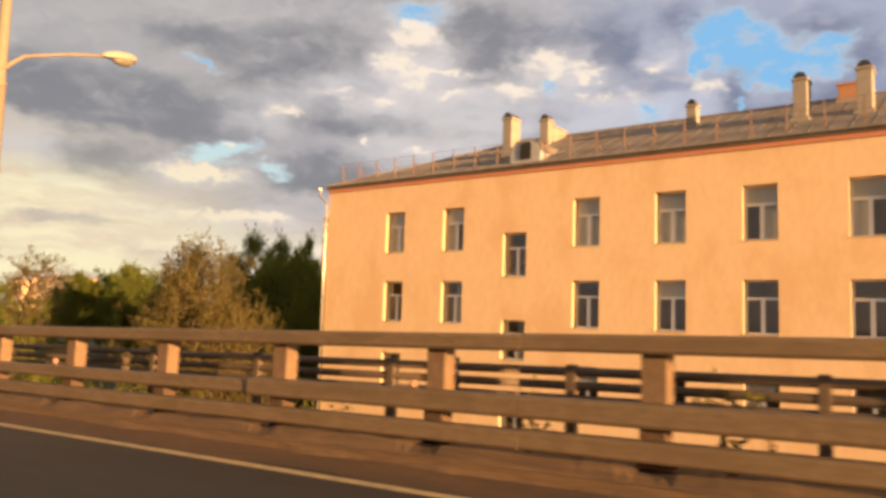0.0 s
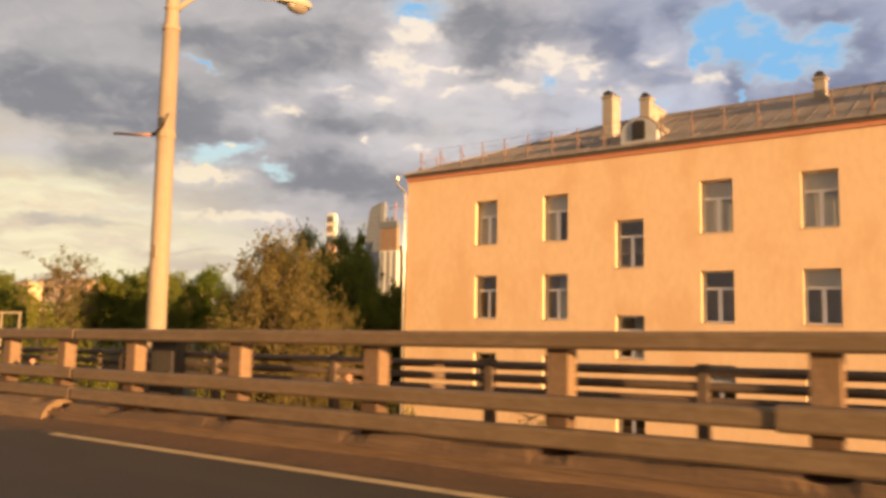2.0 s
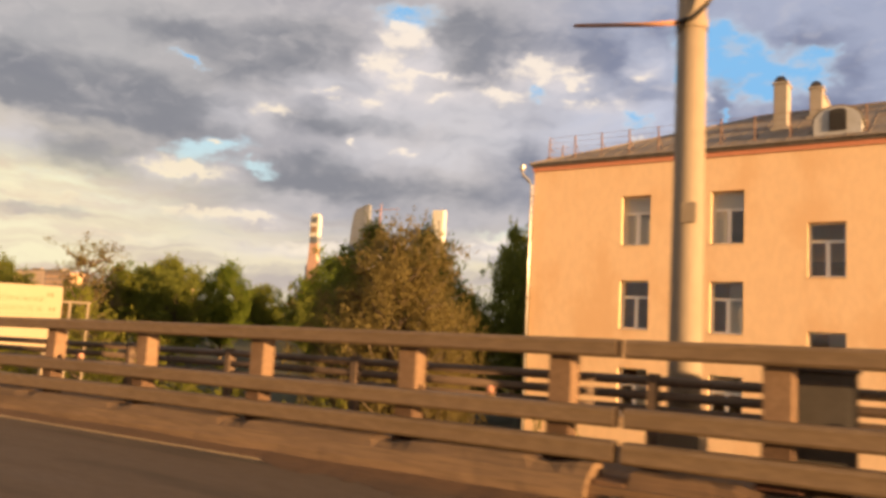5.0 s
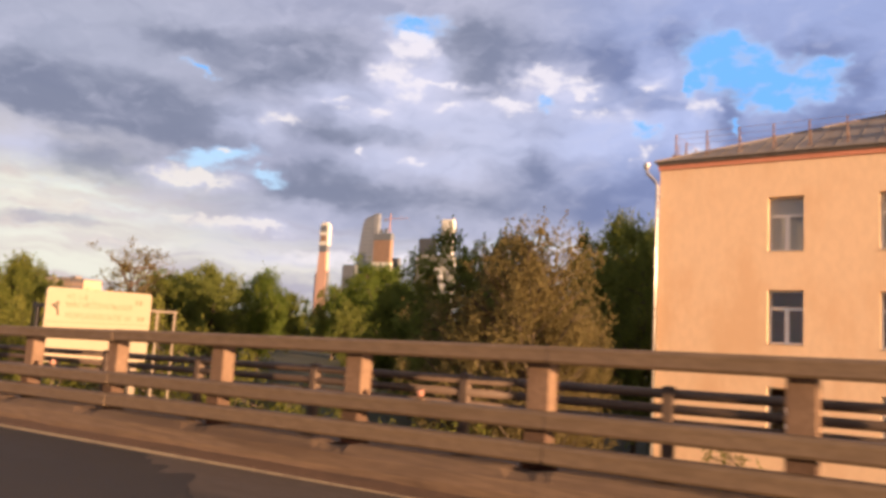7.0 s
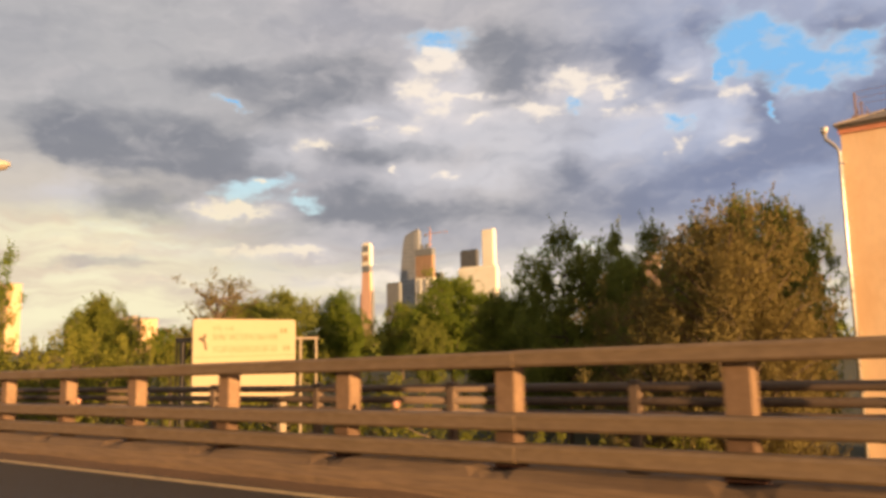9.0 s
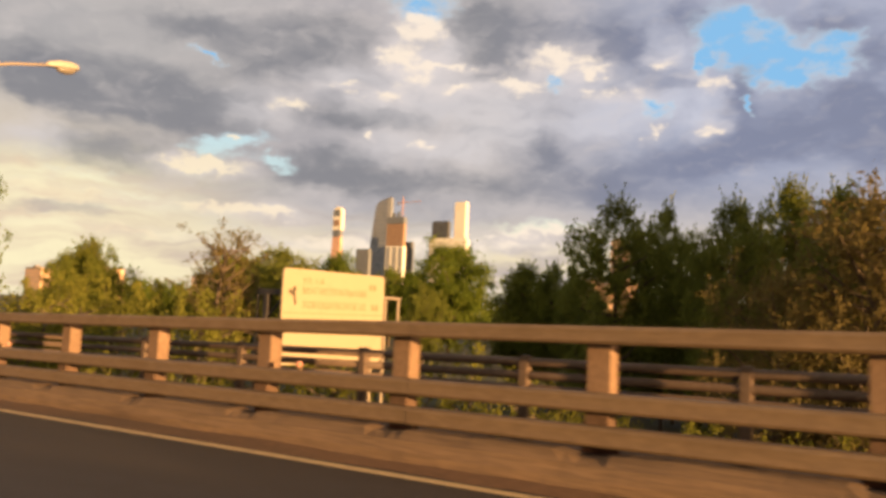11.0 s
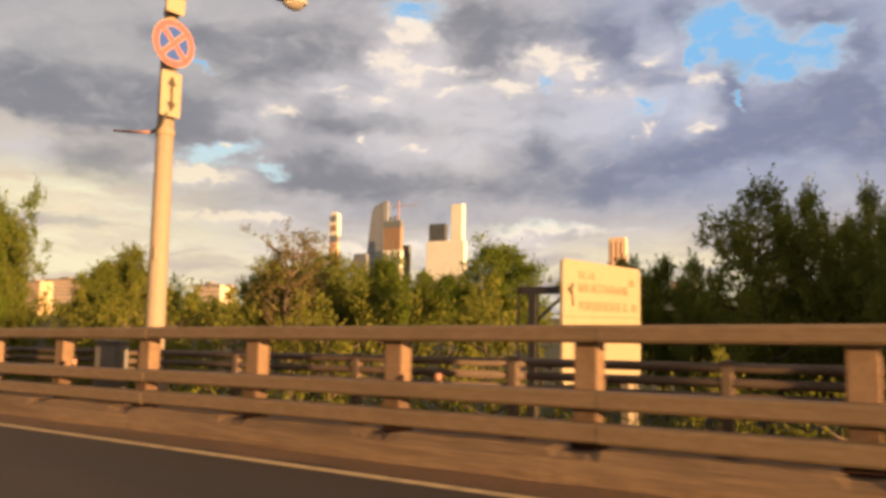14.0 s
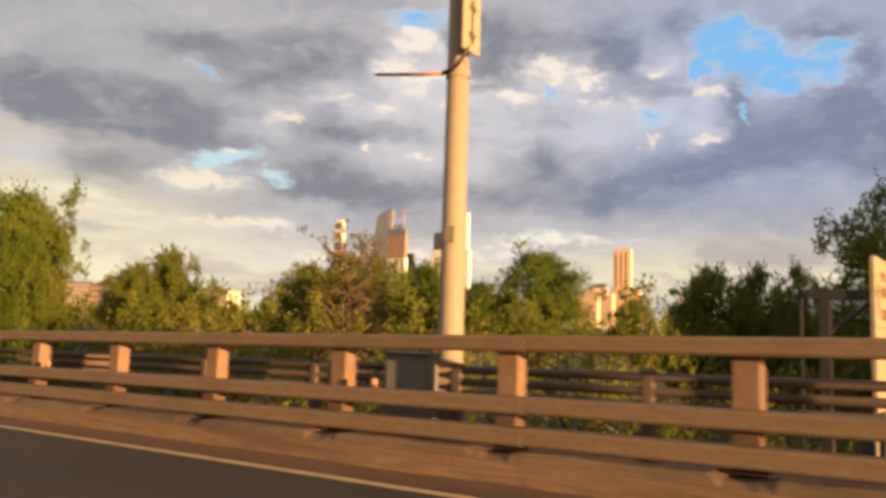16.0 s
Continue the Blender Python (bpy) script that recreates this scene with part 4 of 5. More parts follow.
def wall_with_openings(s0, s1, z0, z1, holes, thick):
    """A wall from w = 0 to thick, cut into blocks round its openings; outer faces lie in one plane and share corners."""
    cuts_s = sorted({s0, s1, *(h[0] for h in holes), *(h[1] for h in holes)})
    cuts_z = sorted({z0, z1, *(h[2] for h in holes), *(h[3] for h in holes)})
    open_at = lambda a, z: a < s0 or a > s1 or z < z0 or z > z1 or any(h[0] < a < h[1] and h[2] < z < h[3] for h in holes)
    bm, made = bmesh.new(), {}

    def corner(a, w, z):
        if (a, w, z) not in made:
            made[a, w, z] = bm.verts.new((a, w, z))
        return made[a, w, z]

    for a, b in zip(cuts_s, cuts_s[1:]):
        for lo, hi in zip(cuts_z, cuts_z[1:]):
            ma, mz = (a + b) / 2, (lo + hi) / 2
            if open_at(ma, mz):
                continue
            for w in (0, thick):
                bm.faces.new([corner(a, w, lo), corner(b, w, lo), corner(b, w, hi), corner(a, w, hi)])
            for gone, q in ((open_at(a - 0.01, mz), ((a, lo), (a, hi))), (open_at(b + 0.01, mz), ((b, lo), (b, hi))), (open_at(ma, lo - 0.01), ((a, lo), (b, lo))), (open_at(ma, hi + 0.01), ((a, hi), (b, hi)))):
                if gone:
                    (p0, q0), (p1, q1) = q
                    bm.faces.new([corner(p0, 0, q0), corner(p1, 0, q1), corner(p1, thick, q1), corner(p0, thick, q0)])
    return bm


wall = part("front_wall", wall_with_openings(S0, S1, GROUND - 0.2, EAVE, openings, THICK), PLASTER, house, "peach plaster wall")
part("side_wall", boxes((S0, S0 + THICK, THICK + 0.002, DEPTH - THICK, GROUND - 0.2, EAVE)), PLASTER, house)
part("side_wall", boxes((S1 - THICK, S1, THICK + 0.002, DEPTH - THICK, GROUND - 0.2, EAVE)), PLASTER, house)
part("rear_wall", boxes((S0, S1, DEPTH - THICK + 0.002, DEPTH, GROUND - 0.2, EAVE)), PLASTER, house)
part("room_back", boxes((S0 + THICK + 0.01, S1 - THICK - 0.01, 2.6, 2.7, GROUND, EAVE - 0.1)), ROOM, house)
for z in (8.0, 4.45, 0.9, -2.7):
    part("storey_floor", boxes((S0 + THICK + 0.01, S1 - THICK - 0.01, THICK + 0.01, 2.59, z - 0.15, z)), ROOM, house)
part("plinth", boxes((S0 - 0.05, S1 + 0.05, -0.06, -0.002, GROUND - 0.2, -4.95)), CORNICE, house, "brick-red plinth")
part("cornice", boxes((S0 - 0.06, S1 + 0.06, -0.06, -0.002, EAVE - 0.21, EAVE - 0.022)), CORNICE, house, "brick-red cornice band")
part("eaves_board", boxes((S0 - 0.10, S1 + 0.1, -0.13, -0.002, EAVE - 0.02, EAVE + 0.068)), ROOF, house, "dark weathered eaves board")

# roof: a hip over the wall, with its eaves
R0, R1, W0, W1, ZE, ZR = S0 - 0.16, S1 + 0.32, -0.21, DEPTH + 0.34, EAVE + 0.12, 11.50
MID = (W0 + W1) / 2
HIP = 8.3          # how far the ridge stands back from the gable ends
bm = bmesh.new()
v = [bm.verts.new(p) for p in ((R0, W0, ZE), (R1, W0, ZE), (R1, W1, ZE), (R0, W1, ZE), (R0 + HIP, MID, ZR), (R1 - HIP, MID, ZR))]
u = [bm.verts.new((p.co.x, p.co.y, ZE - 0.05)) for p in v[:4]]
for f in ((v[0], v[1], v[5], v[4]), (v[1], v[2], v[5]), (v[2], v[3], v[4], v[5]), (v[3], v[0], v[4]), (u[3], u[2], u[1], u[0])):
    bm.faces.new(f)
for k in range(4):
    bm.faces.new((u[k], u[(k + 1) % 4], v[(k + 1) % 4], v[k]))
roof = part("roof", bm, ROOF, house, "weathered grey sheet roof")
PITCH = (ZR - ZE) / (MID - W0)


def roof_z(w, s=10.0):
    return ZE + PITCH * min(w - W0, (s - R0) * (MID - W0) / HIP)


seam_count = 0
for k in range(0, 62):
    s = R0 + 0.55 + 0.66 * k
    top = min(MID, W0 + (s - R0) * (MID - W0) / HIP)
    if top - W0 > 0.6 and s < R1 - 1:
        bm = bmesh.new()
        box(bm, s - 0.012, s + 0.012, W0 + 0.02, top - 0.05, 0, 0.018)
        for q in bm.verts:
            q.co.z += ZE + PITCH * (q.co.y - W0)
        part("standing_seam", bm, ROOF, roof)
        seam_count += 1
part("ridge_cap", tube(bmesh.new(), [(R0 + HIP, MID, ZR + 0.01), (R1 - HIP, MID, ZR + 0.01)], 0.07, 8), ROOF, roof)
part("hip_cap", tube(bmesh.new(), [(R0, W0, ZE), (R0 + HIP, MID, ZR)], 0.05, 8), ROOF, roof)
part("eaves_gutter", boxes((R0 - 0.02, R1 + 0.02, W0 - 0.03, W0 - 0.004, ZE - 0.045, ZE + 0.01), bevel=0.015), ROOF, house, "grey eaves gutter")

# roof safety railing
RW, RAIL_S = 0.41, -3.32                     # its line behind the eaves, and its first post


def upright(s, w):
    """A flat post on a splayed foot, and the wire-thin stay behind it."""
    q = part("railing_upright", post_mesh_roof, ROOFRAIL, rr)
    q.location = (s, w, roof_z(w, s))
    part("railing_stay", stay_mesh_roof, ROOFRAIL, rr).location = q.location


rr = part("roof_railing", boxes((RAIL_S - 0.14, RAIL_S + 0.14, RW - 0.03, RW + 0.03, roof_z(RW) - 0.02, roof_z(RW) + 0.10)), ROOFRAIL, house, "thin rusty roof safety railing")
post_mesh_roof = mesh_of(boxes((-0.028, 0.028, -0.02, 0.02, -0.05, 0.98), (-0.09, 0.09, -0.03, 0.03, -0.04, 0.03)), "railing_upright", ROOFRAIL)
stay_mesh_roof = mesh_of(tube(bmesh.new(), [(0, 0.02, 0.66), (0, 0.55, 0.22)], 0.018, 6), "railing_stay", ROOFRAIL)
for k in range(0, 32):
    upright(RAIL_S + 1.235 * k, RW)
for k in range(1, 9):
    upright(RAIL_S, RW + 1.3 * k)
for dz in (0.96, 0.72, 0.48):
    part("railing_bar", tube(bmesh.new(), [(RAIL_S, RW, roof_z(RW) + dz), (R1 - 0.8, RW, roof_z(RW) + dz)], 0.0075, 6), ROOFRAIL, rr)
    part("railing_bar", tube(bmesh.new(), [(RAIL_S, RW, roof_z(RW) + dz), (RAIL_S, W1 - 0.6, roof_z(RW) + dz)], 0.0075, 6), ROOFRAIL, rr)


def chimney(s, w, wide, deep, top, mat, cap=True):
    """A plastered stack that stands in the roof, with a rounded dark cowl."""
    z0 = roof_z(w - deep / 2) - 0.25
    c = part("chimney", boxes((s, s + wide, w - deep / 2, w + deep / 2, z0, top - 0.12), (s - 0.05, s + wide + 0.05, w - deep / 2 - 0.05, w + deep / 2 + 0.05, top - 0.20, top - 0.10), bevel=0.015), mat, house, "pale plastered chimney stack")
    if cap:
        bm = bmesh.new()
        n = 10
        rows_ = [[bm.verts.new((s + wide / 2 + (wide / 2 - 0.02) * math.cos(math.pi * k / n), w + e, top - 0.10 + 0.24 * math.sin(math.pi * k / n))) for k in range(n + 1)] for e in (-deep / 2, deep / 2)]
        for k in range(n):
            bm.faces.new((rows_[0][k], rows_[0][k + 1], rows_[1][k + 1], rows_[1][k]))
        bm.faces.new(rows_[0][::-1])
        bm.faces.new(rows_[1])
        bm.faces.new((rows_[0][0], rows_[1][0], rows_[1][n], rows_[0][n]))
        part("cowl", bm, DARKSTEEL, c, "dark rounded sheet cowl")
    flash = boxes((s - 0.1, s + wide + 0.1, w - deep / 2 - 0.14, w + deep / 2 + 0.1, z0 + 0.18, z0 + 0.34), bevel=0.02)
    part("flashing", flash, CHIMNEY, c)
    return c


chimney(5.60, 2.80, 0.50, 0.85, 11.83, CHIMNEY)
chimney(6.62, 4.55, 0.48, 0.55, 12.06, CHIMNEY)
chimney(6.66, 5.60, 0.44, 1.50, 11.84, CHIMNEY, cap=False)
chimney(13.97, 4.70, 0.44, 0.50, 11.76, CHIMNEY)
chimney(18.76, 2.80, 0.50, 0.85, 11.55, CHIMNEY)
chimney(20.93, 2.80, 0.50, 0.85, 11.62, CHIMNEY)
chimney(19.90, 5.70, 0.75, 0.70, 12.0, BRICKRED, cap=False)

# dormer with an arched sheet roof
d0, d1, dz0, dz1 = 7.36, 8.88, 8.80, 9.30
DORMER_W = 0.30


def arched(s0, s1, z0, z1, rise, w0, w1):
    """An upright block with an arched top."""
    bm, n = bmesh.new(), 12
    arch = [(s0, z0), (s1, z0)] + [(s0 + (s1 - s0) * (0.5 + 0.5 * math.cos(math.pi * k / n)), z1 + rise * math.sin(math.pi * k / n)) for k in range(n + 1)]
    a, b = [bm.verts.new((s, w0, z)) for s, z in arch], [bm.verts.new((s, w1, z)) for s, z in arch]
    bm.faces.new(a)
    bm.faces.new(b[::-1])
    for k in range(len(arch)):
        bm.faces.new((a[k], a[(k + 1) % len(arch)], b[(k + 1) % len(arch)], b[k]))
    return bm


dormer = part("dormer", arched(d0, d1, dz0, dz1, 0.56, DORMER_W, 2.6), DORMERGREY, house, "pale arched dormer with a dark hatch")
part("dormer_roof", arched(d0 - 0.06, d1 + 0.06, dz1 + 0.02, dz1 + 0.03, 0.60, DORMER_W + 0.03, 2.62), ROOF, dormer, "grey sheet arch")
part("hatch", arched(7.86, 8.42, 8.97, 9.66, 0.12, DORMER_W - 0.04, DORMER_W - 0.004), DARKSTEEL, dormer, "dark louvred hatch")
for k in range(7):
    part("louvre", boxes((7.90, 8.38, DORMER_W - 0.065, DORMER_W - 0.042, 9.01 + 0.09 * k, 9.055 + 0.09 * k)), DARKSTEEL, dormer)
bm = bmesh.new()
tube(bm, [(S0 - 0.05, -0.13, GROUND), (S0 - 0.05, -0.13, 7.62), (S0 - 0.16, -0.18, 7.85), (S0 - 0.42, -0.30, 8.12), (S0 - 0.46, -0.32, 8.34)], 0.062, 12)
pipe = part("drainpipe", bm, ZINC, house, "shiny zinc drainpipe", smooth=True)
part("hopper", tube(bmesh.new(), [(S0 - 0.46, -0.32, 8.30), (S0 - 0.46, -0.32, 8.40), (S0 - 0.44, -0.32, 8.56)], [0.07, 0.12, 0.13], 12), ZINC, pipe)
for z in (7.2, 5.2, 3.2, 1.2, -0.8):
    part("pipe_clip", boxes((S0 - 0.06, S0 + 0.1, -0.2, -0.002, z, z + 0.04)), ZINC, pipe)


# windows: set back in the wall; transom light above, two casements below
def window(s, z0, z1, n):
    high = z1 - z0
    w0 = 0.36
    win = part("window", boxes((s, s + 0.085, w0, w0 + 0.07, z0, z1), (s + WIDE - 0.085, s + WIDE, w0, w0 + 0.07, z0, z1),
                               (s + 0.06, s + WIDE - 0.06, w0, w0 + 0.07, z0, z0 + 0.07), (s + 0.06, s + WIDE - 0.06, w0, w0 + 0.07, z1 - 0.06, z1)), PVC, house, "white plastic casement window")
    zt_ = z0 + high * 0.66
    part("transom", boxes((s + 0.06, s + WIDE - 0.06, w0 - 0.006, w0 + 0.066, zt_ - 0.05, zt_ + 0.05)), PVC, win)
    mid = s + WIDE * 0.5
    part("mullion", boxes((mid - 0.075, mid + 0.075, w0 - 0.004, w0 + 0.064, z0 + 0.07, zt_ - 0.05)), PVC, win)
    for a_, b_, lo, hi in ((s + 0.06, mid - 0.06, z0 + 0.07, zt_ - 0.05), (mid + 0.06, s + WIDE - 0.06, z0 + 0.07, zt_ - 0.05), (s + 0.06, s + WIDE - 0.06, zt_ + 0.05, z1 - 0.06)):
        part("pane", boxes((a_, b_, w0 + 0.030, w0 + 0.036, lo, hi)), GLASS, win).visible_shadow = False
    part("sill", boxes((s - 0.03, s + WIDE + 0.03, -0.028, w0 - 0.002, z0 - 0.035, z0 - 0.004), bevel=0.006), REVEAL, win)
    part("reveal", boxes((s - 0.002, s + 0.012, 0.004, w0 - 0.002, z0, z1)), REVEAL, win)
    part("reveal", boxes((s + WIDE - 0.012, s + WIDE + 0.002, 0.004, w0 - 0.002, z0, z1)), REVEAL, win)
    # what hangs behind the panes: a blind behind the transom light, net curtains behind one casement or both
    blind, spans = HANGING[n % len(HANGING)] if z0 > 1.0 else HANGING[(n * 5 + 2) % len(HANGING)]
    if z0 > 4.0:
        blind, spans = True, spans or (BOTH if n % 2 else FIRST)
    elif z0 > 1.0:
        spans = spans if n % 5 == 0 else ()
    if blind:
        part("blind", boxes((s + 0.07, s + WIDE - 0.07, w0 + 0.055, w0 + 0.059, zt_ - 0.04, z1 - 0.03)), CURTAIN, win, "pale pulled-down blind")
    for lo_, hi_ in spans:
        bm = bmesh.new()
        k_n = 24
        top_ = [bm.verts.new((s + lo_ + (hi_ - lo_) * k / k_n, w0 + 0.085 + 0.012 * math.sin(k * 1.9), z1 - 0.05)) for k in range(k_n + 1)]
        bot_ = [bm.verts.new((q.co.x, q.co.y, z0 + 0.05)) for q in top_]
        for k in range(k_n):
            bm.faces.new((top_[k], top_[k + 1], bot_[k + 1], bot_[k]))
        bmesh.ops.solidify(bm, geom=list(bm.faces), thickness=0.006)
        part("curtain", bm, CURTAIN, win, "pale net curtain", smooth=True)


BOTH, FIRST, SECOND = ((0.06, 0.60), (0.62, 1.16)), ((0.06, 0.58),), ((0.64, 1.16),)
HANGING = [(True, BOTH), (False, ()), (True, FIRST), (False, ()), (True, ()), (False, SECOND), (False, ())]
for n, (s, _, z0, z1) in enumerate(openings):
    window(s, z0, z1, n)


# ---- skyline ----
def tower(name, label, x0, x1, y, top, deep, mat, floors=0, strip=None, parent_extra=None, base=0.0):
    """A far high-rise: a shaft with a plinth, a parapet and, where they show, bands of glass."""
    t = thing(name, label, "tower", pose((x0 + x1) / 2, y, base))
    w = abs(x1 - x0) / 2
    part("shaft", boxes((-w, w, 0, deep, 0, top - base), bevel=min(2.0, w * 0.1)), mat, t)
    part("parapet", boxes((-w * 0.92, w * 0.92, 2, deep - 2, top - base - 0.5, top - base + 4)), mat, t)
    for k in range(floors):
        z = (top - base) * (k + 1) / (floors + 1)
        part("glass_band", boxes((-w * 0.97, w * 0.97, -0.8, 0.4, z, z + (top - base) / (floors + 1) * 0.42)), strip, t)
        part("glass_band", boxes((w - 0.4, w + 0.8, 2, deep - 2, z, z + (top - base) / (floors + 1) * 0.42)), strip, t)
    return t


# slim copper tower with a white arched head
t = thing("arched_tower", "slim copper-coloured skyscraper with a white arched head", "tower", pose(-1672, 1800, -5))
bm = bmesh.new()
lo, hi = [(-22, -1), (20, -1), (20, 12), (-22, 12)], [(-16, 0), (14, 0), (14, 12), (-16, 12)]
v = [bm.verts.new((x, y, z)) for ring, z in ((lo, 0), (lo, 150), (hi, 268)) for x, y in ring]
for r in (0, 4):
    for k in range(4):
        bm.faces.new((v[r + k], v[r + (k + 1) % 4], v[r + 4 + (k + 1) % 4], v[r + 4 + k]))
bm.faces.new(v[:4][::-1])
bm.faces.new(v[8:])
part("shaft", bm, TOWERRED, t, "copper-coloured glass shaft")
bm = bmesh.new()
n = 12
outline = [(19, 262)] + [(19 * math.cos(math.pi * k / n), 322 + 18 * math.sin(math.pi * k / n)) for k in range(n + 1)] + [(-19, 262)]
a, b = [bm.verts.new((x, -1, z)) for x, z in outline], [bm.verts.new((x, 12, z)) for x, z in outline]
bm.faces.new(a)
bm.faces.new(b[::-1])
for k in range(len(outline)):
    bm.faces.new((a[k], a[(k + 1) % len(outline)], b[(k + 1) % len(outline)], b[k]))
part("arched_head", bm, TOWERWHITE, t, "white arched head")
part("dark_opening", boxes((-12, 12, -2.5, -1.2, 308, 328), bevel=0.5), TOWERBLUE, t)
part("dark_opening", boxes((-12, 12, -2.5, -1.2, 276, 296), bevel=0.5), TOWERBROWN, t)
part("glass_band", boxes((-17.5, 15.5, -1.5, 12.5, 240, 262)), TOWERBLUE, t)
for x0, x1, top in ((-30, -17, 168), (15, 27, 176)):
    part("side_wing", boxes((x0, x1, 1, 11, 0, top), bevel=1.0), TOWERBLUE, t, "slate glass side wing")

# curved grey tower
t = thing("curved_tower", "tall grey glass skyscraper with a curved side and rounded top", "tower", pose(-1726, 2100, -5))
bm = bmesh.new()
outline = [(41, 0), (41, 200), (41, 414), (37, 421), (20, 417), (-4, 409), (-22, 402), (-29, 386), (-35, 360), (-41, 320), (-47, 270), (-53, 220), (-60, 120), (-62, 0)]
a, b = [bm.verts.new((x, 0, z)) for x, z in outline], [bm.verts.new((x * 0.9, 20, z)) for x, z in outline]
bm.faces.new(a)
bm.faces.new(b[::-1])
for k in range(len(outline)):
    bm.faces.new((a[k], a[(k + 1) % len(outline)], b[(k + 1) % len(outline)], b[k]))
part("shaft", bm, TOWERGREY, t)
part("glass_edge", boxes((20, 41.5, -1.0, 0.4, 0, 412)), TOWERPALEGREY, t, "paler glass edge")
for k in range(24):
    z = 40 + 15 * k
    part("floor_line", boxes((-52 + max(0, k - 8) * 1.2, 19.5, -0.9, 0.2, z, z + 2.5)), TOWERPALEGREY, t)

# tower under construction, with its crane
t = thing("unfinished_tower", "brown unfinished skyscraper with a dark crown and a pale lower part", "tower", pose(-1584.5, 2000, -5))
part("lower_shaft", boxes((-40, 40, 0, 16, 0, 227), bevel=2), TOWERWHITE, t, "pale clad lower part")
part("upper_shaft", boxes((-37, 37, 1, 15, 227, 305), bevel=1), TOWERBROWN, t, "raw brown concrete floors")
part("crown", boxes((-38, 38, -2, 17, 305, 328), (-18, -8, 4, 12, 330, 344), (4, 14, 4, 12, 330, 346)), TOWERBLUE, t, "dark blue protective crown")
for k in range(7):
    part("floor_slab", boxes((-38, 38, -1, 16.5, 232 + 10.5 * k, 235 + 10.5 * k)), TOWERBROWN, t)
for k in range(3):
    part("glass_strip", boxes((-30 + 27 * k, -17 + 27 * k, -1.2, 0.2, 20, 222)), TOWERPALEGREY, t)
crane = thing("tower_crane", "red lattice tower crane on the unfinished tower", "crane", pose(-1559.5, 2006, 326))
part("mast", boxes((-1.5, 1.5, -1.5, 1.5, 0, 62)), PINKROD, crane)
part("jib", boxes((-24, 76, -1.0, 1.0, 47.4, 49.4)), PINKROD, crane)
part("peak", boxes((-0.8, 0.8, -0.8, 0.8, 62, 70)), PINKROD, crane)
part("counterweight", boxes((-24, -17, -2, 2, 40, 47)), TOWERBLUE, crane)

tower("low_tower", "low slate-blue office tower", -1671, -1613, 1900, 200, 14, TOWERBLUE)
tower("slate_tower", "narrow slate-blue glass tower", -1588, -1552, 2060, 240, 14, TOWERBLUE)
tower("dark_tower", "dark glass tower top", -1429, -1363, 2000, 299, 16, TOWERDARK)
tower("white_tower", "tall pale skyscraper lit by the low sun", -1407, -1360, 2100, 378, 18, TOWERWHITE, 0)
t = tower("pale_block", "broad pale office block lit by the low sun", -1432, -1282, 1990, 240, 16, TOWERWHITE, 0)
t = tower("apartment_tower", "tall warm-lit residential tower", -802, -750, 2000, 225, 14, HOUSEPALE, 0)
for k in (-0.6, -0.05, 0.5):
    part("balcony_strip", boxes((26 * k, 26 * k + 5, -1.2, 0.2, 30, 215)), HOUSEORANGE, t)
for x0, x1, y, top, mat in ((-805, -721, 1985, 108, HOUSEORANGE), (-852, -808, 1900, 104, HOUSEPALE), (-756, -728, 1800, 86, HOUSEPALE), (-904, -862, 2100, 131, TOWERBLUE),
                            (-900, -865, 1950, 88, HOUSEORANGE)):
    t = tower("apartment_tower", "warm-lit residential tower block", x0, x1, y, top, 25, mat, 9, HOUSEORANGE if mat is HOUSEPALE else HOUSEPALE)


def far_house(x0, x1, y, top, deep, mat, cols, rows_n, label):
    t = thing("panel_house", label, "house", pose((x0 + x1) / 2, y, GROUND))
    w, h = (x1 - x0) / 2, top - GROUND
    part("wall", boxes((-w, w, 0, deep, 0, h)), mat, t)
    part("roof", boxes((-w - 0.5, w + 0.5, -0.5, deep + 0.5, h + 0.01, h + 0.8), (-w * 0.3, w * 0.1, 2, 7, h + 0.8, h + 3)), ROOF, t)
    for i in range(cols):
        for j in range(rows_n):
            x, z = -w + 2 * w * (i + 0.5) / cols, h * (j + 0.45) / rows_n
            part("window", boxes((x - w / cols * 0.5, x + w / cols * 0.5, -0.12, 0.05, z, z + h / rows_n * 0.5)), TOWERBLUE, t)
    return t


far_house(-300, -272, 900, 46, 14, HOUSEPALE, 6, 9, "pale panel apartment house among trees")
far_house(-556, -522, 400, 22.5, 14, HOUSEPALE, 9, 7, "warm-lit brick apartment house among trees")
far_house(-552, -520, 300, 22, 14, HOUSEORANGE, 7, 7, "warm-lit brick apartment house among trees")
far_house(-1222, -1155, 474, 97, 20, HOUSEORANGE, 8, 18, "tall warm-lit apartment house in evening light")
far_house(-835, -803, 400, 29, 14, HOUSEORANGE, 7, 8, "warm-lit brick apartment house among trees")
far_house(-1175, -1055, 600, 46, 16, HOUSEPALE, 14, 9, "long pale panel apartment house")


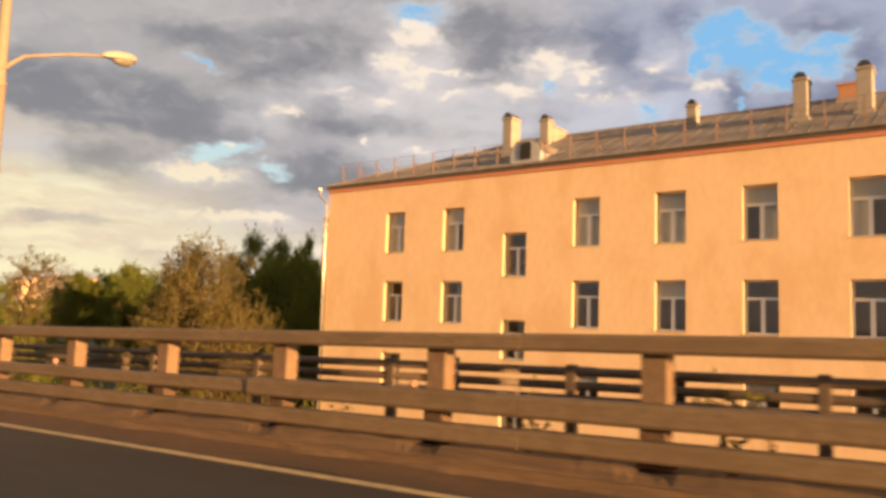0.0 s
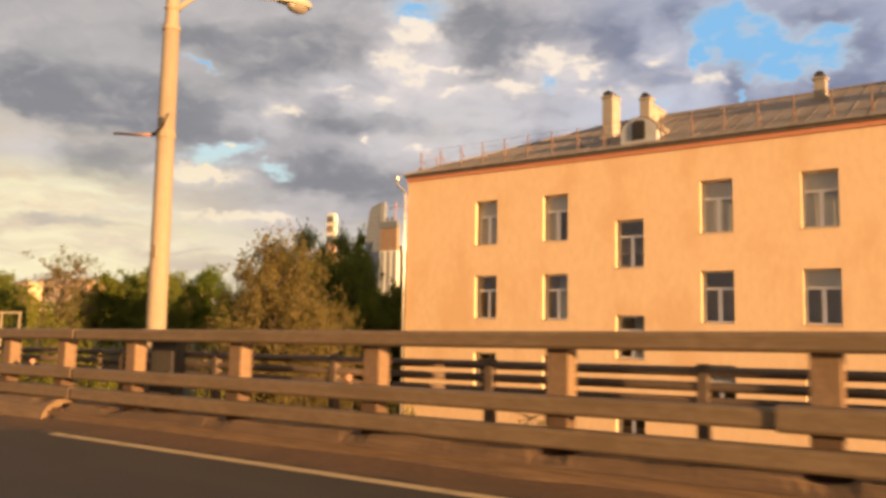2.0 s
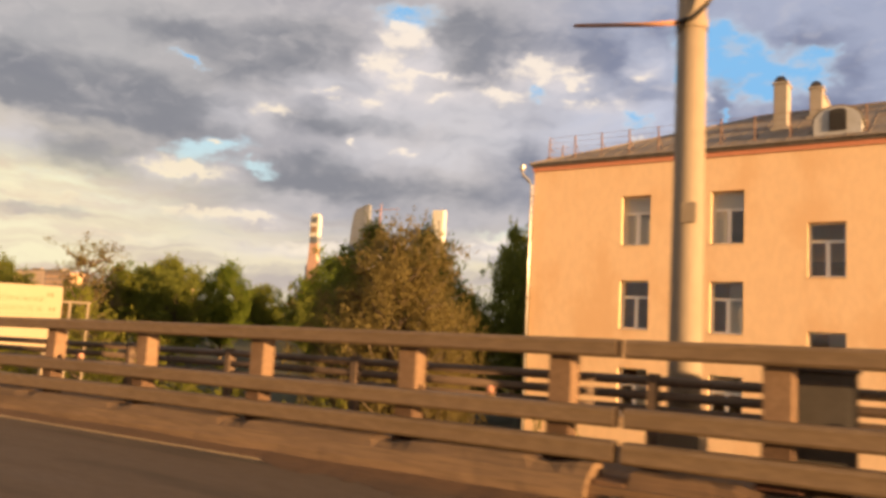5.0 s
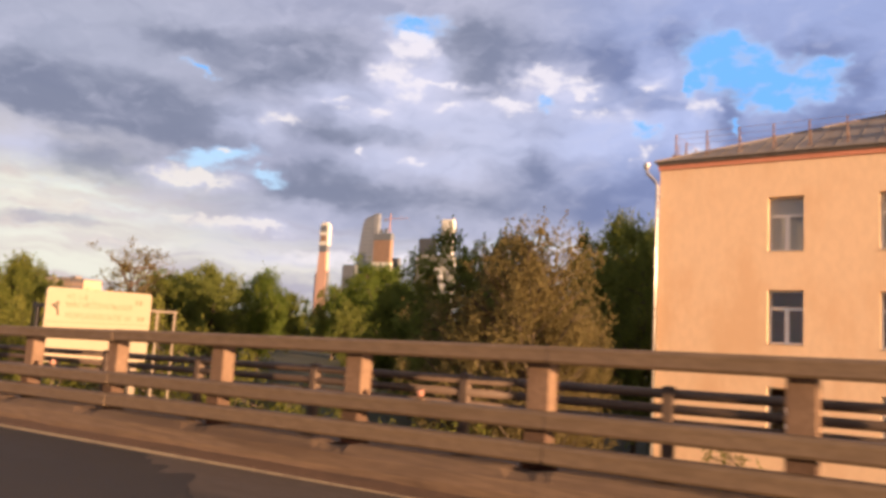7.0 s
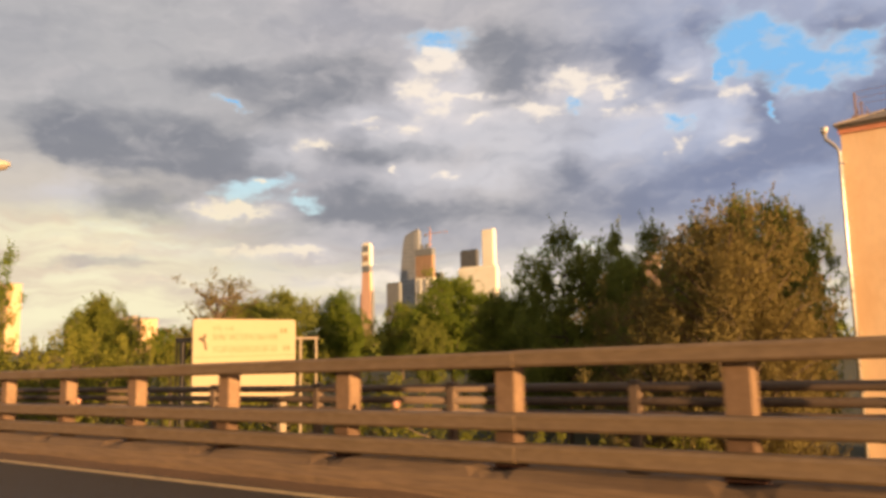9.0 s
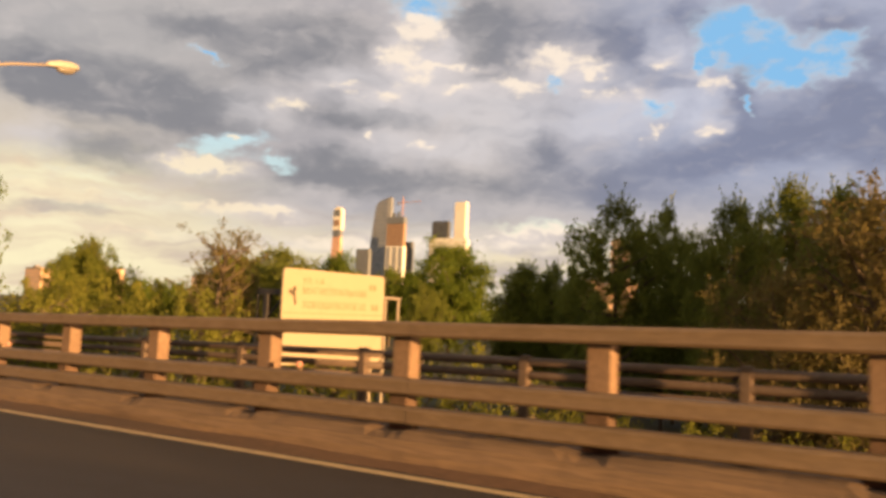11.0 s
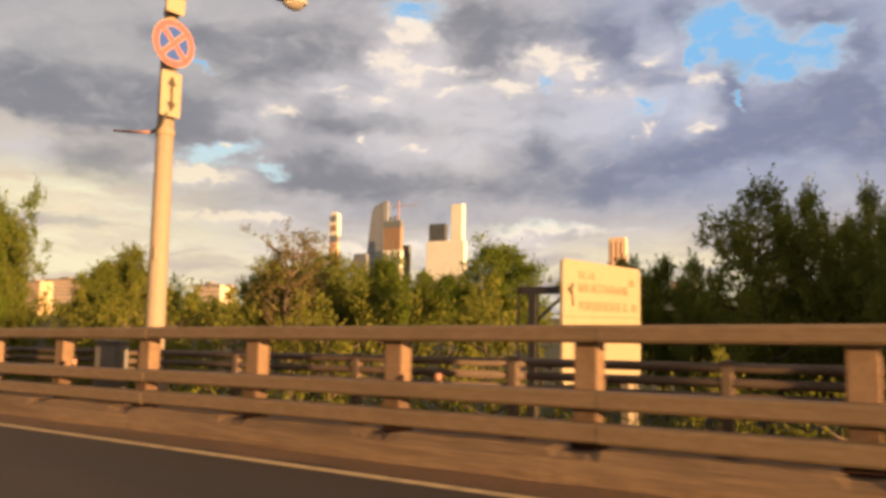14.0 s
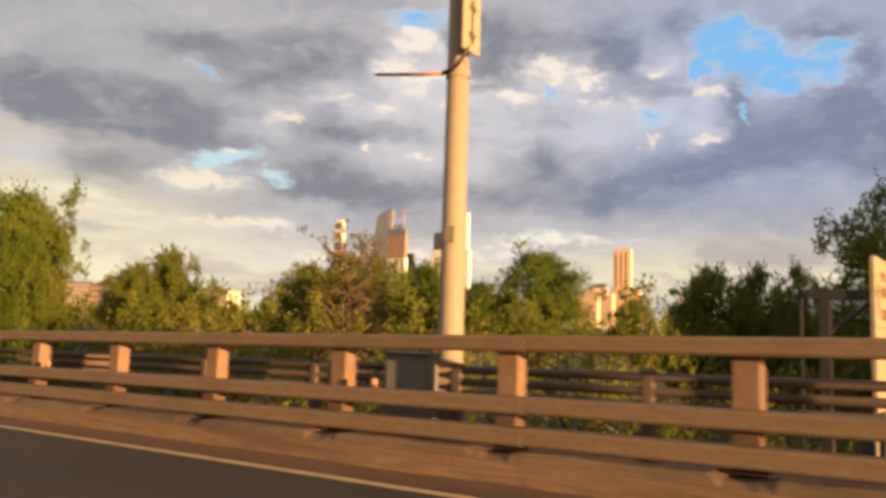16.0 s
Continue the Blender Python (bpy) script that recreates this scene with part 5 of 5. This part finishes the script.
# ---- trees ----
def foliage(rng, clumps, per, size, droop=0.0, spray=0.0):
    """Many small leaf blades gathered in clumps: (centre, radius); a share of them sits along twigs that stick out of the clump."""
    verts, faces = [], []
    for c, r in clumps:
        c = Vector(c)
        twigs = [Vector((rng.gauss(0, 1), rng.gauss(0, 1), rng.gauss(0.5, 0.8))).normalized() * r * rng.uniform(1.1, 2.1) for _ in range(6)]
        for _ in range(max(4, int(per * r * r))):
            if rng.random() < spray:
                u = rng.random() ** 0.8
                p = c + rng.choice(twigs) * u + Vector((rng.gauss(0, 1), rng.gauss(0, 1), rng.gauss(0, 1))) * r * 0.16 * (1.2 - u)
            else:
                p = c + Vector((rng.gauss(0, 1), rng.gauss(0, 1), rng.gauss(0, 0.8))).normalized() * (r * rng.random() ** 0.45)
            a = Vector((rng.gauss(0, 1), rng.gauss(0, 1), rng.gauss(0, 0.7) - droop)).normalized()
            b = a.orthogonal().normalized()
            b.rotate(Matrix.Rotation(rng.uniform(0, math.tau), 3, a))
            s = size * rng.uniform(0.5, 1.3)
            i = len(verts)
            verts += [p - a * s, p + b * s * 0.45, p + a * s, p - b * s * 0.45]
            faces.append((i, i + 1, i + 2, i + 3))
    me = bpy.data.meshes.new("crown")
    me.from_pydata(verts, [], faces)
    return me


def tree(seed, high, spread, crown_from, leaf, per, size, label, name="tree", limbs=9, lumps=7, thin=0.0, fill=0, spray=0.5):
    """A tapered, slightly bent trunk, limbs that fork once, and leaf clumps along their outer halves."""
    rng = random.Random(seed)
    t = thing(name, label, name, pose(0, 0, -500))
    bm = bmesh.new()
    lean = Vector((rng.uniform(-0.05, 0.05), rng.uniform(-0.05, 0.05), 1))
    r0 = high * 0.017 + 0.03
    spine = [Vector((0, 0, -0.3))] + [lean * (high * 0.86 * k / 5) + Vector((rng.uniform(-0.12, 0.12), rng.uniform(-0.12, 0.12), 0)) * k * 0.6 for k in range(1, 6)]
    tube(bm, spine, [r0 * (1.15 - 0.2 * k) for k in range(6)], 9)
    clumps = [(spine[-1] + Vector((0, 0, high * 0.08)), spread * 0.24)]
    for k in range(limbs):
        f = crown_from + (0.84 - crown_from) * (k + rng.random() * 0.7) / limbs
        start = lean * (high * f)
        turn = k * 2.4 + rng.uniform(-0.5, 0.5)
        reach = spread * (0.55 + 0.5 * math.sin(math.pi * min(1, (f - crown_from) / (1 - crown_from) * 0.85 + 0.18))) * rng.uniform(0.7, 1.12)
        end = start + Vector((math.cos(turn) * reach, math.sin(turn) * reach, high * rng.uniform(0.06, 0.2)))
        mid = (start + end) / 2 + Vector((0, 0, -0.04 * high * rng.random()))
        tube(bm, [start, mid, end], [r0 * 0.42, r0 * 0.26, r0 * 0.08], 6)
        for j in range(lumps):
            u = rng.uniform(0.35, 1.1)
            p = start.lerp(end, u) + Vector((rng.gauss(0, 0.16), rng.gauss(0, 0.16), rng.gauss(0.05, 0.13))) * spread
            clumps.append((p, spread * rng.uniform(0.08, 0.18)))
            if j < 2:
                tube(bm, [start.lerp(end, min(1, u * 0.8)), p], [r0 * 0.12, r0 * 0.03], 5)
    for _ in range(fill):
        a, u, h = rng.uniform(0, math.tau), rng.random() ** 0.5, rng.uniform(-1, 1)
        wide = spread * 0.78 * math.sqrt(max(0.0, 1 - h * h)) * u
        p = Vector((math.cos(a) * wide, math.sin(a) * wide, high * (0.5 + 0.5 * crown_from + 0.06 + h * (0.46 - 0.46 * crown_from))))
        clumps.append((p, spread * rng.uniform(0.13, 0.22)))
    part("trunk", bm, BARK, t, "rough brown trunk and limbs")
    me = foliage(rng, clumps, per, size, thin, spray)
    me.materials.append(leaf)
    part("crown", me, leaf, t)
    return t


BROAD = tree(11, 10, 4.2, 0.16, LEAF_GREEN, 430, 0.115, "broad green leafy tree beyond the flyover", limbs=18, lumps=9, fill=70)
DARK = tree(23, 10, 3.6, 0.10, LEAF_DARK, 460, 0.11, "dark green leafy tree beyond the flyover", limbs=24, lumps=9, fill=60)
DUSTY = tree(37, 10, 3.8, 0.08, LEAF_DUSTY, 330, 0.085, "dusty olive-brown tree beside the house", limbs=28, lumps=11, thin=0.4, fill=16, spray=0.7)
SPARSE = tree(44, 10, 1.9, 0.12, LEAF_DUSTY, 560, 0.075, "tall sparse tree with thin grey-brown foliage", limbs=30, lumps=8, fill=40, spray=0.85)
ROUND = tree(53, 10, 4.4, 0.12, LEAF_ROUND, 440, 0.115, "round full green tree", limbs=16, lumps=7, fill=110, spray=0.35)
FRESH = tree(67, 4.2, 2.3, 0.03, LEAF_FRESH, 430, 0.085, "bright green bush below the flyover", name="bush", limbs=11, lumps=7, spray=0.75)
PLACED = []


def plant(kind, x, y, top, wide=1.0, turn=0.0, group="trees beyond the flyover"):
    high = {FRESH.name: 4.9}.get(kind.name, 10.7)
    k = (top - GROUND) / high
    m = pose(x, y, GROUND, 0, 0, turn) @ Matrix.Diagonal((k * wide, k * wide, k, 1))
    PLACED.append(tagged(copy_thing(kind, m), group=group))


# beside the house
plant(DUSTY, -28.5, 22.9, 5.5, 0.58, 20)
plant(SPARSE, -28.9, 23.1, 5.9, 1.0, 70)
plant(DUSTY, -31.6, 23.4, 3.2, 0.60, 140)
plant(DUSTY, -28.2, 26.4, 2.6, 0.40, 250)
plant(DUSTY, -27.4, 23.6, 2.7, 0.42, 250)
plant(DARK, -35.4, 35.0, 6.9, 0.50, 60)
plant(BROAD, -31.6, 33.0, 2.6, 0.50, 110)
plant(DARK, -31.0, 41.5, 8.4, 0.56, 310)
# middle distance
plant(DARK, -42.2, 38.6, 7.9, 0.64, 75)
plant(DARK, -40.8, 42.5, 8.1, 0.42, 200)
plant(DARK, -38.3, 39.0, 5.6, 0.50, 320)
plant(DARK, -38.2, 51.5, 9.4, 0.46, 25)
plant(BROAD, -35.0, 50.0, 9.9, 0.46, 130)
plant(DARK, -32.0, 48.0, 9.4, 0.5, 260)
plant(DARK, -39.6, 46.0, 4.2, 0.6, 33)
plant(DARK, -46.5, 43.0, 4.6, 0.5, 10)
plant(BROAD, -52.0, 47.0, 4.6, 0.80, 100)
plant(BROAD, -49.0, 45.0, 4.4, 0.55, 10)
plant(BROAD, -54.6, 51.0, 2.9, 0.62, 30)
plant(ROUND, -80.3, 80.0, 9.9, 1.04, 0)
plant(ROUND, -98.0, 96.0, 7.4, 0.8, 90)
plant(BROAD, -108.0, 103.0, 8.0, 0.8, 180)
plant(SPARSE, -74.1, 38.2, 8.3, 1.15, 0)
plant(DARK, -87.0, 57.5, 7.4, 0.9, 45)
plant(ROUND, -86.7, 65.0, 7.2, 0.8, 220)
plant(DARK, -95.3, 62.8, 8.2, 0.9, 120)
plant(BROAD, -93.0, 54.0, 6.0, 0.9, 260)
plant(ROUND, -103.0, 66.0, 7.0, 0.9, 330)
plant(BROAD, -97.4, 40.6, 6.6, 0.7, 15)
plant(DARK, -101.0, 44.0, 5.2, 0.8, 95)
plant(ROUND, -92.0, 25.2, 6.6, 0.45, 200)
plant(BROAD, -94.5, 27.0, 8.2, 0.62, 70)
plant(ROUND, -101.0, 29.0, 10.6, 0.66, 290)
plant(BROAD, -120.0, 52.0, 6.5, 0.9, 20)
plant(DARK, -132.0, 60.0, 7.5, 0.9, 160)
plant(BROAD, -118.0, 78.0, 8.2, 0.9, 240)
plant(DARK, -66.0, 78.0, 0.8, 0.9, 130)
plant(BROAD, -60.5, 66.0, 0.9, 0.9, 300)
plant(DARK, -80.0, 74.0, 4.6, 0.8, 12)
for x, y, top, turn in ((-41.5, 47.0, 3.4, 20), (-37.5, 43.0, 3.6, 140), (-44.5, 50.0, 3.0, 250), (-34.5, 46.0, 4.0, 80), (-48.5, 52.0, 2.6, 190)):
    plant(DARK, x, y, top, 0.75, turn)
rng = random.Random(77)
for k in range(16):
    x, y = -60 - 10 * k + rng.uniform(-4, 4), 108 + rng.uniform(-4, 24)
    if not -100 < x < -78:
        plant(rng.choice((BROAD, ROUND, DARK)), x, y, rng.uniform(4.5, 7.5), rng.uniform(0.8, 1.0), rng.uniform(0, 360))
for k in range(44):
    x = -22 - 2.1 * k + rng.uniform(-0.9, 0.9)
    plant(FRESH, x, 19.5 + 0.12 * abs(x + 30) + rng.uniform(-2.0, 3.5), rng.uniform(-0.9, 1.5) + (1.3 if x < -46 else -0.9 if x < -28.5 else -2.6), rng.uniform(0.5, 0.8), rng.uniform(0, 360), "bushes below the flyover")
WEEDS = tree(83, 0.75, 0.34, 0.02, LEAF_FRESH, 900, 0.035, "small weed tuft in the dust of the walkway", name="weed", limbs=7, lumps=4)
rng = random.Random(15)
for x, y, k in ((-2.1, 5.98, 0.75), (-0.4, 6.02, 0.9), (-4.3, 5.95, 0.4), (-7.6, 6.6, 0.5), (-18.5, 5.9, 0.5), (-24.2, 6.55, 0.6), (-31.0, 5.92, 0.45), (-36.2, 6.6, 0.6), (-37.4, 5.9, 0.5), (-41.9, 5.95, 0.55), (-46.4, 6.5, 0.6)):
    tagged(copy_thing(WEEDS, pose(x, y, deck(x) + 0.16, 0, 0, rng.uniform(0, 360)) @ Matrix.Diagonal((k, k, k, 1))), group="weeds on the walkway")
# a belt of woods closes the view behind the nearer trees
rng = random.Random(91)
clumps = []
for k in range(420):
    x = rng.uniform(-330, -50)
    y = 150 + rng.uniform(0, 40) + 0.1 * (x + 330)
    top = 4.0 + 2.2 * noise.noise(Vector((x * 0.03, 1.7, 0))) + 1.2 * noise.noise(Vector((x * 0.15, 4.1, 0)))
    if -124 < x < -92:
        top -= 4.5
    for z in (GROUND + 2.0, (GROUND + top) / 2, top - 1.6):
        clumps.append(((x, y, z), rng.uniform(1.8, 2.8)))
me = foliage(rng, clumps, 5.5, 0.75)
me.materials.append(LEAF_DARK)
whole("far_woods", me, LEAF_DARK, "dark green belt of distant woods", "woods", kind="stuff")
for kind in (BROAD, DARK, DUSTY, SPARSE, ROUND, FRESH, WEEDS):
    for o in (*kind.children, kind):
        bpy.data.objects.remove(o)
